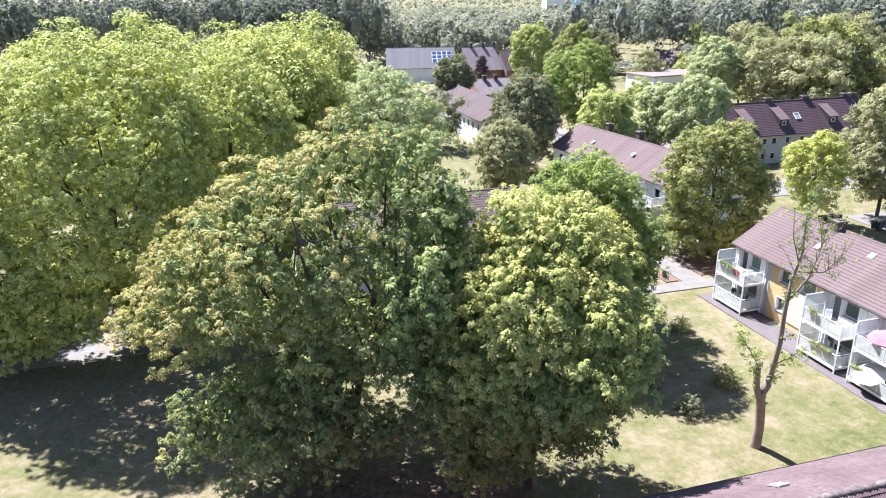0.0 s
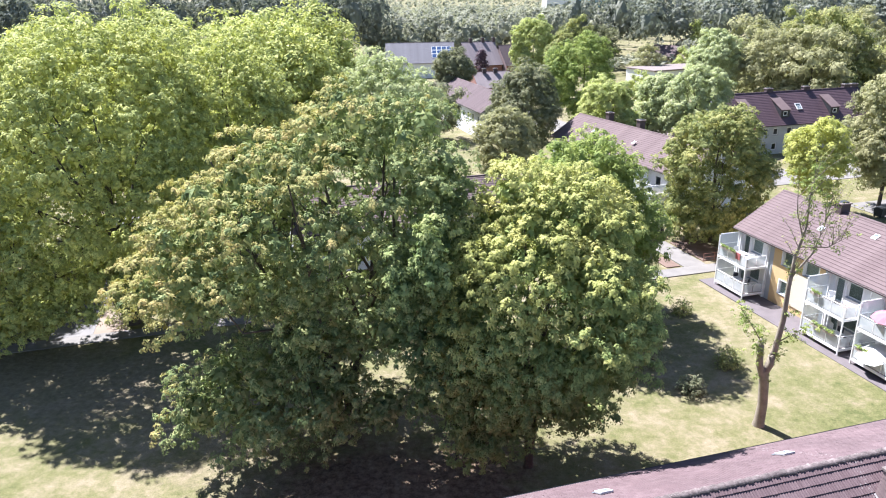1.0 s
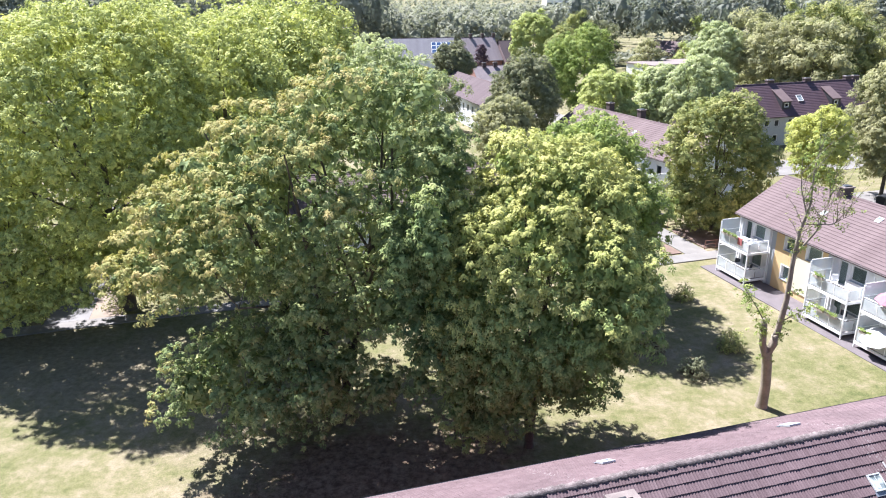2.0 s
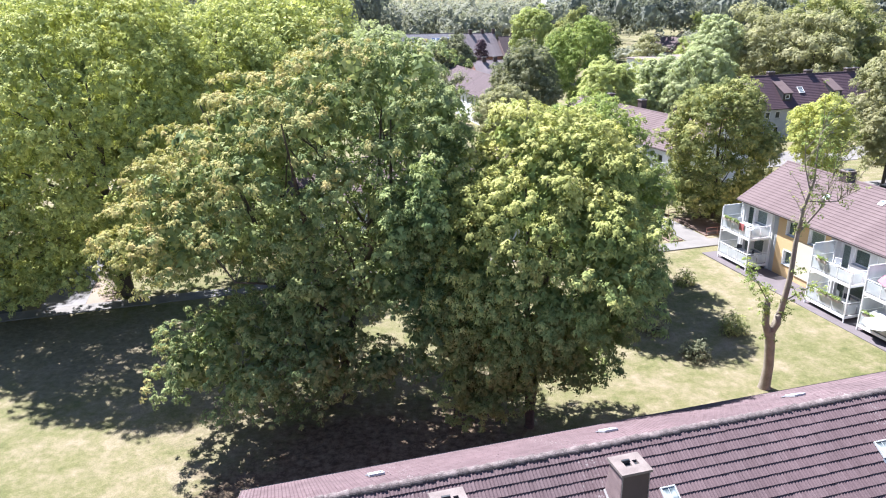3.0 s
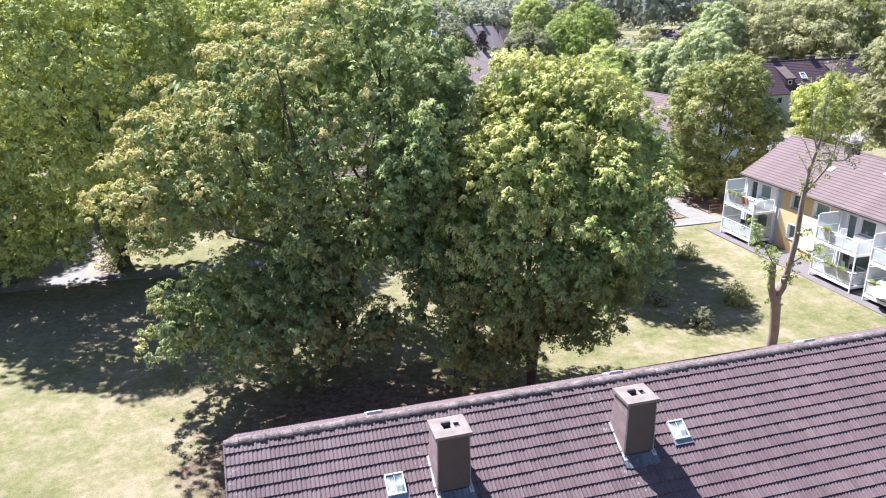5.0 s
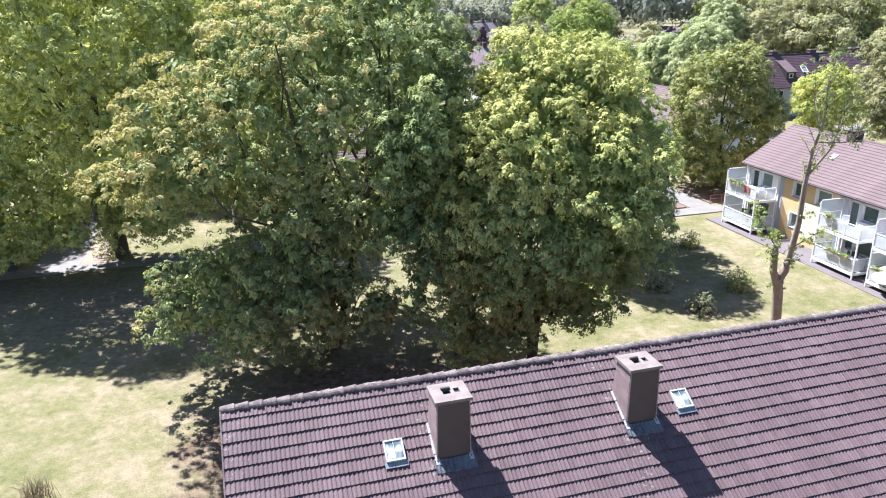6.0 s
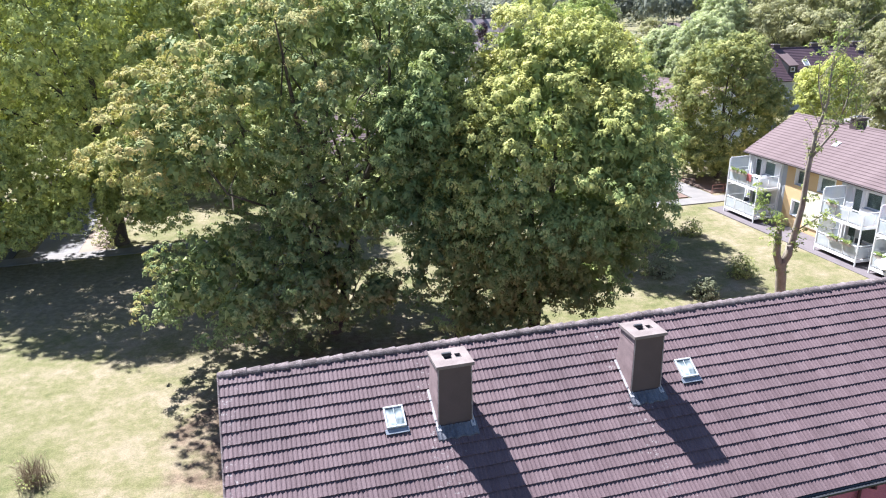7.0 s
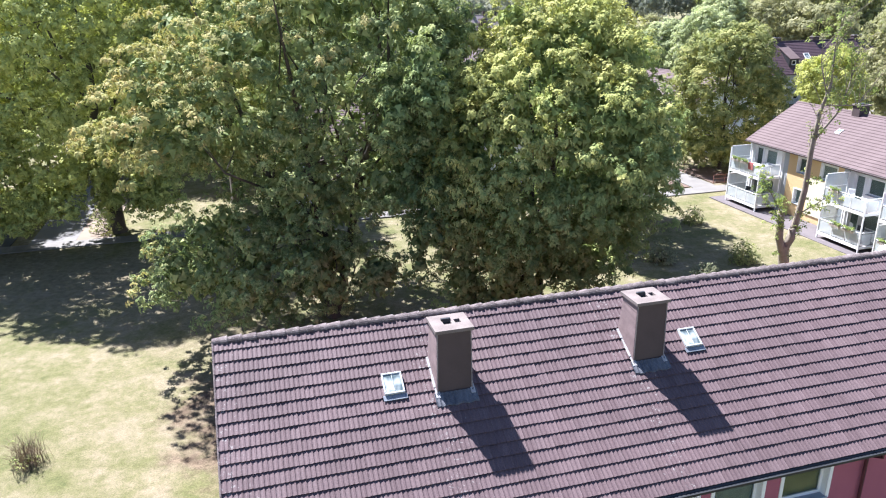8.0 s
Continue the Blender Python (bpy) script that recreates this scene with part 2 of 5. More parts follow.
M_RED = surface("red_render", (0.29, 0.085, 0.125), (0.36, 0.11, 0.155), 0.8, 60, 0.9, 0, 0.4)
M_DARKRED = surface("dark_red_metal", (0.07, 0.02, 0.03), (0.10, 0.03, 0.045), 2, 40, 0.5, 0, 0.05)
M_YELLOW = surface("yellow_render", (0.58, 0.40, 0.20), (0.66, 0.47, 0.25), 0.5, 60, 0.9, 0, 0.4)
M_CREAM = surface("cream_render", (0.58, 0.53, 0.40), (0.66, 0.61, 0.47), 0.5, 60, 0.9, 0, 0.4)
M_GREYW = surface("grey_render", (0.34, 0.36, 0.38), (0.44, 0.46, 0.48), 0.5, 60, 0.9, 0, 0.4)
M_WHITEW = surface("white_render", (0.66, 0.66, 0.66), (0.78, 0.78, 0.76), 0.5, 60, 0.9, 0, 0.4)
M_BRICK = surface("brick", (0.2, 0.095, 0.075), (0.29, 0.15, 0.12), 1.5, 20, 0.9, 0, 0.4)
M_DARK = surface("dark_metal", (0.03, 0.032, 0.036), (0.05, 0.052, 0.056), 2, 30, 0.45, 0.3, 0.05)
M_CURTAIN = surface("net_curtain", (0.30, 0.34, 0.30), (0.46, 0.50, 0.46), 6, 30, 0.9, 0, 0.1)
M_NET = surface("white_net_curtain", (0.66, 0.68, 0.68), (0.8, 0.82, 0.81), 6, 30, 0.9, 0, 0.1)
M_BLIND = surface("yellow_blind", (0.36, 0.31, 0.12), (0.46, 0.40, 0.18), 3, 30, 0.9, 0, 0.1)
M_BARK = surface("bark", (0.04, 0.033, 0.026), (0.11, 0.09, 0.07), 2.5, 14, 0.95, 0, 1.0)
M_PALEBARK = surface("pale_bark", (0.15, 0.125, 0.095), (0.32, 0.275, 0.215), 1.5, 14, 0.95, 0, 1.0)
M_PAVE = surface("paving", (0.122, 0.114, 0.106), (0.196, 0.184, 0.17), 0.7, 14, 0.9, 0, 0.3)
M_DARKPAVE = surface("dark_paving", (0.085, 0.072, 0.075), (0.14, 0.12, 0.125), 0.7, 14, 0.9, 0, 0.3)
M_ASPHALT = surface("asphalt", (0.045, 0.045, 0.047), (0.075, 0.073, 0.072), 0.6, 40, 0.95, 0, 0.4)
M_ASPHALTPATH = surface("worn_asphalt", (0.13, 0.125, 0.125), (0.2, 0.19, 0.185), 0.6, 30, 0.9, 0, 0.3)
M_SOIL = surface("mulch", (0.1, 0.065, 0.05), (0.19, 0.13, 0.1), 1.2, 20, 0.95, 0, 0.8)
M_SAND = surface("bare_earth", (0.17, 0.13, 0.1), (0.26, 0.205, 0.16), 0.6, 12, 0.95, 0, 0.5)
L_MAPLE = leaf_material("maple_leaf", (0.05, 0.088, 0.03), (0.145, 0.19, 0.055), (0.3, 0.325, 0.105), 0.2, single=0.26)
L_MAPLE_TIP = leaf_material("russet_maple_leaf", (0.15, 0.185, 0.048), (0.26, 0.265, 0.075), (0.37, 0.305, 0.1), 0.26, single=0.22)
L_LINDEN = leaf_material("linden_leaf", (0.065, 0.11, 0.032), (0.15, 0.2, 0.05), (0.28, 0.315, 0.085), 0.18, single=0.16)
# brighter copy of the linden leaf: sunlight on its top painted in
L_LINDEN_SUNLIT = leaf_material("sunlit_tone_linden_leaf", (0.14, 0.185, 0.045), (0.275, 0.305, 0.076), (0.42, 0.42, 0.118), 0.24, single=0.14)
L_LIGHT = leaf_material("plane_leaf", (0.1, 0.14, 0.04), (0.265, 0.31, 0.078), (0.44, 0.465, 0.12), 0.2, 0.25, single=0.26)
FAR_LEAF = dict(through_light=0.4, single=0.06)
L_PALE = leaf_material("pale_leaf", (0.17, 0.215, 0.08), (0.275, 0.325, 0.13), (0.39, 0.425, 0.185), **FAR_LEAF)
L_DARK = leaf_material("dark_leaf", (0.07, 0.092, 0.04), (0.15, 0.17, 0.075), (0.26, 0.27, 0.12), **FAR_LEAF)
L_BRIGHT = leaf_material("bright_leaf", (0.15, 0.19, 0.055), (0.27, 0.32, 0.09), (0.4, 0.43, 0.14), **FAR_LEAF)
L_YELLOW = leaf_material("yellow_leaf", (0.18, 0.215, 0.05), (0.3, 0.335, 0.078), (0.42, 0.44, 0.115), **FAR_LEAF)
L_SILVER = leaf_material("silver_leaf", (0.15, 0.168, 0.066), (0.225, 0.24, 0.097), (0.3, 0.305, 0.13), **FAR_LEAF)
L_RUSSET = leaf_material("russet_leaf", (0.066, 0.1, 0.03), (0.165, 0.195, 0.054), (0.37, 0.37, 0.108), 0.34, single=0.16)
L_GREEN = leaf_material("green_leaf", (0.045, 0.08, 0.028), (0.1, 0.148, 0.042), (0.21, 0.26, 0.075), 0.2, single=0.18)
L_CHESTNUT = leaf_material("chestnut_leaf", (0.07, 0.113, 0.03), (0.168, 0.225, 0.052), (0.335, 0.378, 0.098), 0.4, single=0.14)
# woodland tones: distance haze is put into these greyer, bluer leaf colours
L_WOOD = leaf_material("wood_leaf", (0.07, 0.092, 0.054), (0.13, 0.152, 0.09), (0.21, 0.225, 0.14), 0.3, 0.07, 0.7, 0.35, 0.06)
L_WOOD_LIGHT = leaf_material("light_wood_leaf", (0.105, 0.128, 0.07), (0.185, 0.205, 0.115), (0.27, 0.285, 0.165), 0.34, 0.07, 0.7, 0.35, 0.06)
L_COPPER = leaf_material("copper_leaf", (0.04, 0.034, 0.032), (0.075, 0.055, 0.05), (0.12, 0.09, 0.07), 0.3, single=0.1)
L_FRESH = leaf_material("fresh_leaf", (0.1, 0.155, 0.045), (0.2, 0.255, 0.072), (0.33, 0.37, 0.12), 0.26, single=0.16)


def glass_material():
    m, nt, b = material("window_glass", 0.04, 0.0, 0.8)
    b.inputs["Base Color"].default_value = (0.03, 0.04, 0.045, 1)
    clear = nt.nodes.new("ShaderNodeBsdfTransparent")
    clear.inputs["Color"].default_value = (0.85, 0.9, 0.88, 1)
    mx = nt.nodes.new("ShaderNodeMixShader")
    mx.inputs[0].default_value = 0.78
    nt.links.new(b.outputs[0], mx.inputs[1])
    nt.links.new(clear.outputs[0], mx.inputs[2])
    nt.links.new(mx.outputs[0], nt.nodes["Material Output"].inputs["Surface"])
    return m


M_GLASS = glass_material()


def frosted():
    m, nt, b = material("frosted_panel", 0.35, 0.0, 0.5)
    nt.links.new(ramp(nt, noise_node(nt, 2.0, 3), [(0.3, (0.60, 0.64, 0.66)), (0.7, (0.72, 0.74, 0.74))]), b.inputs["Base Color"])
    clear = nt.nodes.new("ShaderNodeBsdfTransparent")
    clear.inputs["Color"].default_value = (0.92, 0.95, 0.96, 1)
    mx = nt.nodes.new("ShaderNodeMixShader")
    mx.inputs[0].default_value = 0.5
    nt.links.new(b.outputs[0], mx.inputs[1])
    nt.links.new(clear.outputs[0], mx.inputs[2])
    nt.links.new(mx.outputs[0], nt.nodes["Material Output"].inputs["Surface"])
    return m


M_FROST = frosted()

# ---- ground ----
def ground():
    # one sheet: fine near the houses, wide out to the horizon
    xs = np.unique(np.concatenate([np.linspace(-60, 90, 76), np.geomspace(95, 4200, 16), -np.geomspace(65, 4200, 16)]))
    ys = np.unique(np.concatenate([np.linspace(-30, 140, 86), np.geomspace(145, 4500, 16), -np.geomspace(35, 900, 8)]))
    X, Y = np.meshgrid(xs, ys)
    near = np.exp(-((X / 70) ** 2 + ((Y - 50) / 70) ** 2))
    Z = np.array([noise.noise((x * 0.06, y * 0.06, 3.0)) for x, y in zip(X.ravel(), Y.ravel())]).reshape(X.shape) * 0.10 * near - 0.05
    n = len(xs)
    i = (np.arange(len(ys) - 1)[:, None] * n + np.arange(n - 1)[None, :]).ravel()
    me = mesh_np("ground", np.stack([X.ravel(), Y.ravel(), Z.ravel()], 1), np.stack([i, i + 1, i + n + 1, i + n], 1), True)
    tagged(part("ground", me, M_LAWN), "dry yellow-green mown lawn with bare patches", "lawn", kind="structure")


ground()


# ---- houses ----
def course_mesh(L, depth, step=0.032):
    """One course of overlapping tiles: x along the eave, y down the slope."""
    V = [(x, y, z) for x in (0, L) for y, z in ((-0.02, 0.0), (depth - 0.01, step), (depth - 0.01, step - 0.025))]
    return mesh_np("tile_course", V, [(0, 3, 4, 1), (1, 4, 5, 2)])


def wall_bm(L, H, t, holes):
    """A wall along x, outer face at y = 0, thickness t towards +y, with openings (x0, x1, z0, z1)."""
    bm = bmesh.new()
    xs = sorted({0.0, L, *[h[0] for h in holes], *[h[1] for h in holes]})
    zs = sorted({0.0, H, *[h[2] for h in holes], *[h[3] for h in holes]})
    grid = {}

    def vert(i, j, k):
        if (i, j, k) not in grid:
            grid[i, j, k] = bm.verts.new((xs[i], t if k else 0.0, zs[j]))
        return grid[i, j, k]

    def solid(i, j):
        if not (0 <= i < len(xs) - 1 and 0 <= j < len(zs) - 1):
            return False
        cx, cz = (xs[i] + xs[i + 1]) / 2, (zs[j] + zs[j + 1]) / 2
        return not any(h[0] < cx < h[1] and h[2] < cz < h[3] for h in holes)

    for i in range(len(xs) - 1):
        for j in range(len(zs) - 1):
            if not solid(i, j):
                continue
            bm.faces.new((vert(i, j, 0), vert(i + 1, j, 0), vert(i + 1, j + 1, 0), vert(i, j + 1, 0)))
            bm.faces.new((vert(i, j + 1, 1), vert(i + 1, j + 1, 1), vert(i + 1, j, 1), vert(i, j, 1)))
            if not solid(i - 1, j):
                bm.faces.new((vert(i, j, 1), vert(i, j, 0), vert(i, j + 1, 0), vert(i, j + 1, 1)))
            if not solid(i + 1, j):
                bm.faces.new((vert(i + 1, j, 0), vert(i + 1, j, 1), vert(i + 1, j + 1, 1), vert(i + 1, j + 1, 0)))
            if not solid(i, j - 1):
                bm.faces.new((vert(i, j, 0), vert(i, j, 1), vert(i + 1, j, 1), vert(i + 1, j, 0)))
            if not solid(i, j + 1):
                bm.faces.new((vert(i, j + 1, 1), vert(i, j + 1, 0), vert(i + 1, j + 1, 0), vert(i + 1, j + 1, 1)))
    return bm


def window(house, x, z, w, h, m, halves=1, blind=None, f=0.11):
    """A window in an opening; m places the wall's face in the house."""
    d = 0.17 if blind else 0.07
    bars = [(0, w, d, d + 0.06, 0, f), (0, w, d, d + 0.06, h - f, h), (0, f, d, d + 0.06, f, h - f), (w - f, w, d, d + 0.06, f, h - f)]
    for k in range(1, halves):
        x_m = w * (0.62 if blind else k / halves)
        bars.append((x_m - f / 2, x_m + f / 2, d, d + 0.06, f, h - f))
    place = m @ Matrix.Translation((x, 0, z))
    win = part("window", boxes(*bars), M_WHITE, house)
    win.matrix_local = place
    part("pane", boxes((f, w - f, d + 0.025, d + 0.035, f, h - f)), M_GLASS, win)
    part("sill", bevelled((-0.06, w + 0.06, -0.06, d - 0.004, -0.05, 0.008), w=0.01), M_LEAD if blind is None else M_SILL, win)
    if blind:
        t = 0.11
        for lab, q in (("surround", (-t, -0.002, -0.025, 0.002, -0.06, h + t)), ("surround", (w + 0.002, w + t, -0.025, 0.002, -0.06, h + t)), ("surround", (-0.002, w + 0.002, -0.025, 0.002, h + 0.002, h + t)),
                       ("reveal", (0.0, 0.012, 0.002, d - 0.002, 0.002, h - 0.002)), ("reveal", (w - 0.012, w, 0.002, d - 0.002, 0.002, h - 0.002))):
            part(lab, boxes(q), M_WHITE, win)
        part("blind", boxes((f, w - f, d + 0.07, d + 0.08, f, h - f)), blind, win, "drawn blind behind the glass")
    return win


def house(u, v, turn, L, half, eave, ridge, wall_mat, tile_mat, label, front=(), back=(), wall_in=0.45, gable_mat=None, slopes=(True, True), category="house", segments=None, blinds=()):
    """A gabled block. Local x runs along the ridge, the front (openings in `front`) faces -y; its left front eave corner is at (u, v)."""
    H = empty("apartment_house" if category != "house" else "house", at_grid(u, v, 0, turn), label, category)
    th, y0, y1 = 0.3, wall_in, 2 * half - wall_in
    rise = ridge - eave
    top = eave + wall_in * rise / half - 0.08
    x0, x1 = 0.25, L - 0.25
    front = [(a - x0, b - x0, c, d) for a, b, c, d in front]
    front_m = Matrix.Translation((x0, y0, -0.2))
    for a, b, mat in segments or [(x0, x1, wall_mat)]:
        a, b = max(a, x0), min(b, x1)
        fw = part("wall", wall_bm(b - a, top, th, [(h[0] + x0 - a, h[1] + x0 - a, h[2], h[3]) for h in front if a < h[0] + x0 < b]), mat, H)
        fw.matrix_local = Matrix.Translation((a, y0, -0.2))
    turn_m = Matrix.Translation((x1, y1, -0.2)) @ Matrix.Rotation(math.pi, 4, "Z")
    bw = part("wall", wall_bm(x1 - x0, top, th, list(back)), wall_mat, H)
    bw.matrix_local = turn_m
    for gx, gw in ((x0, th), (x1 - th, th)):
        g = bmesh.new()
        prism(g, [(y0 + th, -0.2), (y1 - th, -0.2), (y1 - th, top - 0.3), (half, ridge - 0.15), (y0 + th, top - 0.3)], gx, gx + gw)
        part("gable_wall", g, gable_mat or wall_mat, H)
    for sgn, show in ((1, slopes[0]), (-1, slopes[1])):
        dk = bmesh.new()
        s = rise / half
        prism(dk, [(half, ridge - 0.03), (half, ridge - 0.16), (0.02 * 1, eave - 0.14), (0.0, eave - 0.02)] if sgn > 0 else
              [(half, ridge - 0.03), (2 * half, eave - 0.02), (2 * half - 0.02, eave - 0.14), (half, ridge - 0.16)], 0.03, L - 0.03)
        deck = part("roof_slope", dk, M_DARK, H)
        if show:
            ln = math.hypot(half, rise)
            n = round(ln / 0.345)
            me = course_mesh(L, ln / n)
            a = math.atan2(rise, half)
            base = Matrix.Translation((L if sgn > 0 else 0, half, ridge)) @ Matrix.Rotation(math.pi if sgn > 0 else 0, 4, "Z") @ Matrix.Rotation(-a, 4, "X")
            for k in range(n):
                part("tile_course", me, tile_mat, deck).matrix_local = base @ Matrix.Translation((0, k * ln / n, 0.0))
        gt = bmesh.new()
        gy = -0.08 if sgn > 0 else 2 * half + 0.08
        prism(gt, [(gy - 0.07, eave - 0.02), (gy - 0.05, eave - 0.11), (gy + 0.05, eave - 0.11), (gy + 0.07, eave - 0.02), (gy + 0.05, eave - 0.04), (gy - 0.05, eave - 0.04)], 0.0, L)
        part("gutter", gt, M_DARK if tile_mat is M_TILE else M_CEMENT, H)
    if tile_mat is not M_TILE:
        rg = bmesh.new()
        n = round(L / 0.38)
        for k in range(n):
            a = L * k / n
            prism(rg, [(half - 0.15, ridge - 0.04), (half + 0.15, ridge - 0.04), (half + 0.09, ridge + 0.05 + 0.01 * (k % 2)), (half - 0.09, ridge + 0.05 + 0.01 * (k % 2))], a, a + L / n)
        part("ridge_cap", rg, M_TILE_B if tile_mat is not M_TILE_D else M_TILE_D, H)
    for k, (a, b, c, d) in enumerate(front):
        window(H, a, c, b - a, d - c, front_m, 2 if b - a > 1.25 and not blinds else 1, blinds[k % len(blinds)] if blinds else None, 0.1 if blinds else 0.11)
    for a, b, c, d in back:
        window(H, a, c, b - a, d - c, turn_m, 2 if b - a > 1.25 else 1)
    return H


def win_row(xs, w, z, h):
    return [(x, x + w, z, z + h) for x in xs]


# house A: the red block below the camera. Ridge at v = 17.9, z = 10.0
A_U, A_HALF, A_EAVE, A_RIDGE, A_L = -1.35, 5.37, 6.73, 10.0, 36.0
A_V = 17.9 - A_HALF
houseA = house(A_U, A_V, 0, A_L, A_HALF, A_EAVE, A_RIDGE, M_RED, M_TILE, "dark red rendered apartment house with a brown tiled roof",
               front=win_row([1.6, 4.2, 6.6, 10.3, 12.35, 14.55, 19.2, 21.6, 25.0, 27.4, 30.5], 1.5, 5.3, 1.15), slopes=(False, False), category="apartment house", blinds=(M_CURTAIN, M_CURTAIN, M_BLIND))

# house B: yellow block with balconies; front faces -u
BAYS = (0.55, 11.9, 17.2, 26.5)       # where the balconies begin along the front
B_FRONT = [(x + dx, x + dx + w, z, z + h) for x in BAYS for dx, w, h in ((0.5, 0.95, 2.05), (1.75, 1.5, 1.35)) for z in (0.55, 3.2)]
B_FRONT = [(a, b, z + (0.7 if b - a > 1.2 else 0.0), t) if b - a < 1.2 else (a, b, z + 0.75, z + 2.05) for a, b, z, t in B_FRONT]
houseB = house(44.6, 55.2, -90, 32.0, 5.2, 5.5, 8.7, M_YELLOW, M_TILE_B, "yellow and white two-storey apartment house with a red-brown tiled roof",
               front=B_FRONT + [(6.4, 7.55, 4.05, 5.3), (9.0, 10.6, 4.05, 5.3), (6.4, 7.55, 1.35, 2.6), (22.6, 23.8, 4.05, 5.3), (24.3, 25.6, 4.05, 5.3), (23.4, 24.6, 1.35, 2.6)],
               segments=[(0, 4.75, M_WHITEW), (4.75, 5.3, M_GREYW), (5.3, 11.3, M_YELLOW), (11.3, 11.9, M_GREYW), (11.9, 21.7, M_WHITEW), (21.7, 26.3, M_YELLOW), (26.3, 32, M_WHITEW)], category="apartment house", blinds=(M_NET, M_CURTAIN, M_NET))
part("cream_panel", boxes((7.9, 11.2, 0.38, 0.446, 0.6, 3.7)), M_CREAM, houseB, "cream field of the front")
# house C: white block beyond it
house(47.4, 104.4, -84, 32.0, 5.2, 5.5, 8.7, M_WHITEW, M_TILE_B, "white rendered apartment house with a brown tiled roof",
               front=win_row([2, 5, 8, 12, 15, 18, 22, 26], 1.1, 3.6, 1.3), category="apartment house")
# house D: grey block with dormers
house(78.0, 101.8, 0, 31.5, 5.2, 5.0, 10.0, M_GREYW, M_TILE_D, "grey rendered house with a dark tiled roof and dormers", segments=[(0, 7.2, M_RED), (7.2, 31.5, M_GREYW)],
               front=win_row([1.5, 3.6, 8.2, 10.2, 13, 16, 19, 22, 25, 28, 31], 1.0, 3.5, 1.2) + win_row([1.5, 3.6, 8.2, 10.2, 13, 16, 19, 22, 25, 28, 31], 1.0, 0.9, 1.2), category="apartment house")
house(44.3, 172.0, -90, 42.0, 5.2, 5.5, 8.7, M_WHITEW, M_TILE_MID, "white rendered apartment house with a brown tiled roof",
               front=win_row([20, 23, 26, 29, 32, 35, 38.5], 1.2, 3.4, 1.3), category="apartment house")
house(3.5, 65.3, 0, 24.9, 5.2, 5.5, 8.7, M_WHITEW, M_TILE_B, "white rendered house behind the trees with a tiled roof",
               front=win_row([1.5, 5, 9, 13, 17, 21], 1.2, 3.6, 1.3), category="apartment house")
house(76.0, 235.0, 4, 12.5, 8.0, 4.2, 11.6, M_BRICK, M_TILE_PALE, "brick terraced house with a pale brown tiled roof", gable_mat=M_SHINGLE)
house(88.6, 233.2, 4, 11.0, 7.2, 4.0, 10.4, M_BRICK, M_TILE_MID, "lower brick terraced house with a brown tiled roof", gable_mat=M_SHINGLE)
house(58.0, 172.0, 0, 10.0, 5.0, 4.8, 8.3, M_BRICK, M_TILE_PALE, "small brick house with a brown tiled roof",
                front=win_row([3.4, 5.4], 1.4, 3.0, 1.2))
house(49.5, 246.0, -12, 24.0, 7.5, 5.0, 11.5, M_WHITEW, M_TILE_GREY, "long house with a grey-brown roof and solar panels")
for u, v, t, L, half, e, r, mat, lab in [
    (143, 236, -70, 12, 5, 5.5, 9, M_BRICK, "brick detached house with a brown tiled roof"),
    (141, 214, -70, 12, 5, 5.0, 8.6, M_BRICK, "brick detached house with a brown tiled roof"),
    (168, 246, 10, 14, 5, 5.5, 9.5, M_WHITEW, "white house with a pale roof among trees"),
    (186, 240, -60, 14, 5.5, 5.5, 10, M_WHITEW, "white gabled house among trees"),
    (200, 206, -60, 12, 5, 5.0, 9, M_YELLOW, "ochre gabled house among trees"),
]:
    house(u, v, t, L, half, e, r, mat, M_TILE_B, lab)


def flat_building(u, v, L, dep, h):
    B = empty("flat_roof_building", at_grid(u, v, 0, 8), "low white building with a pale grey flat roof", "building")
    holes = [(1 + 3 * k, 2.8 + 3 * k, 1.6, 3.2) for k in range(int(L / 3))]
    for k, (m, ln) in enumerate([(Matrix(), L), (Matrix.Translation((L, dep, 0)) @ Matrix.Rotation(math.pi, 4, "Z"), L)]):
        w = part("wall", wall_bm(ln, h, 0.3, holes if k == 0 else []), M_WHITEW, B)
        w.matrix_local = m
    part("wall", boxes((0, 0.3, 0.3, dep - 0.3, 0, h)), M_WHITEW, B)
    part("wall", boxes((L - 0.3, L, 0.3, dep - 0.3, 0, h)), M_WHITEW, B)
    part("roof", bevelled((-0.3, L + 0.3, -0.3, dep + 0.3, h, h + 0.35), w=0.05), M_CONCRETE, B)
    for a, b, c, d in holes:
        window(B, a, c, b - a, d - c, Matrix(), 2)


flat_building(117.0, 187.0, 27.0, 13.0, 5.1)


# ---- the near roof: every course and tile ----
SLOPE = math.hypot(A_HALF, A_RIDGE - A_EAVE)
PITCH = math.atan2(A_RIDGE - A_EAVE, A_HALF)
ROWS_A, TILE_W = 18, 0.24
COURSE = SLOPE / ROWS_A


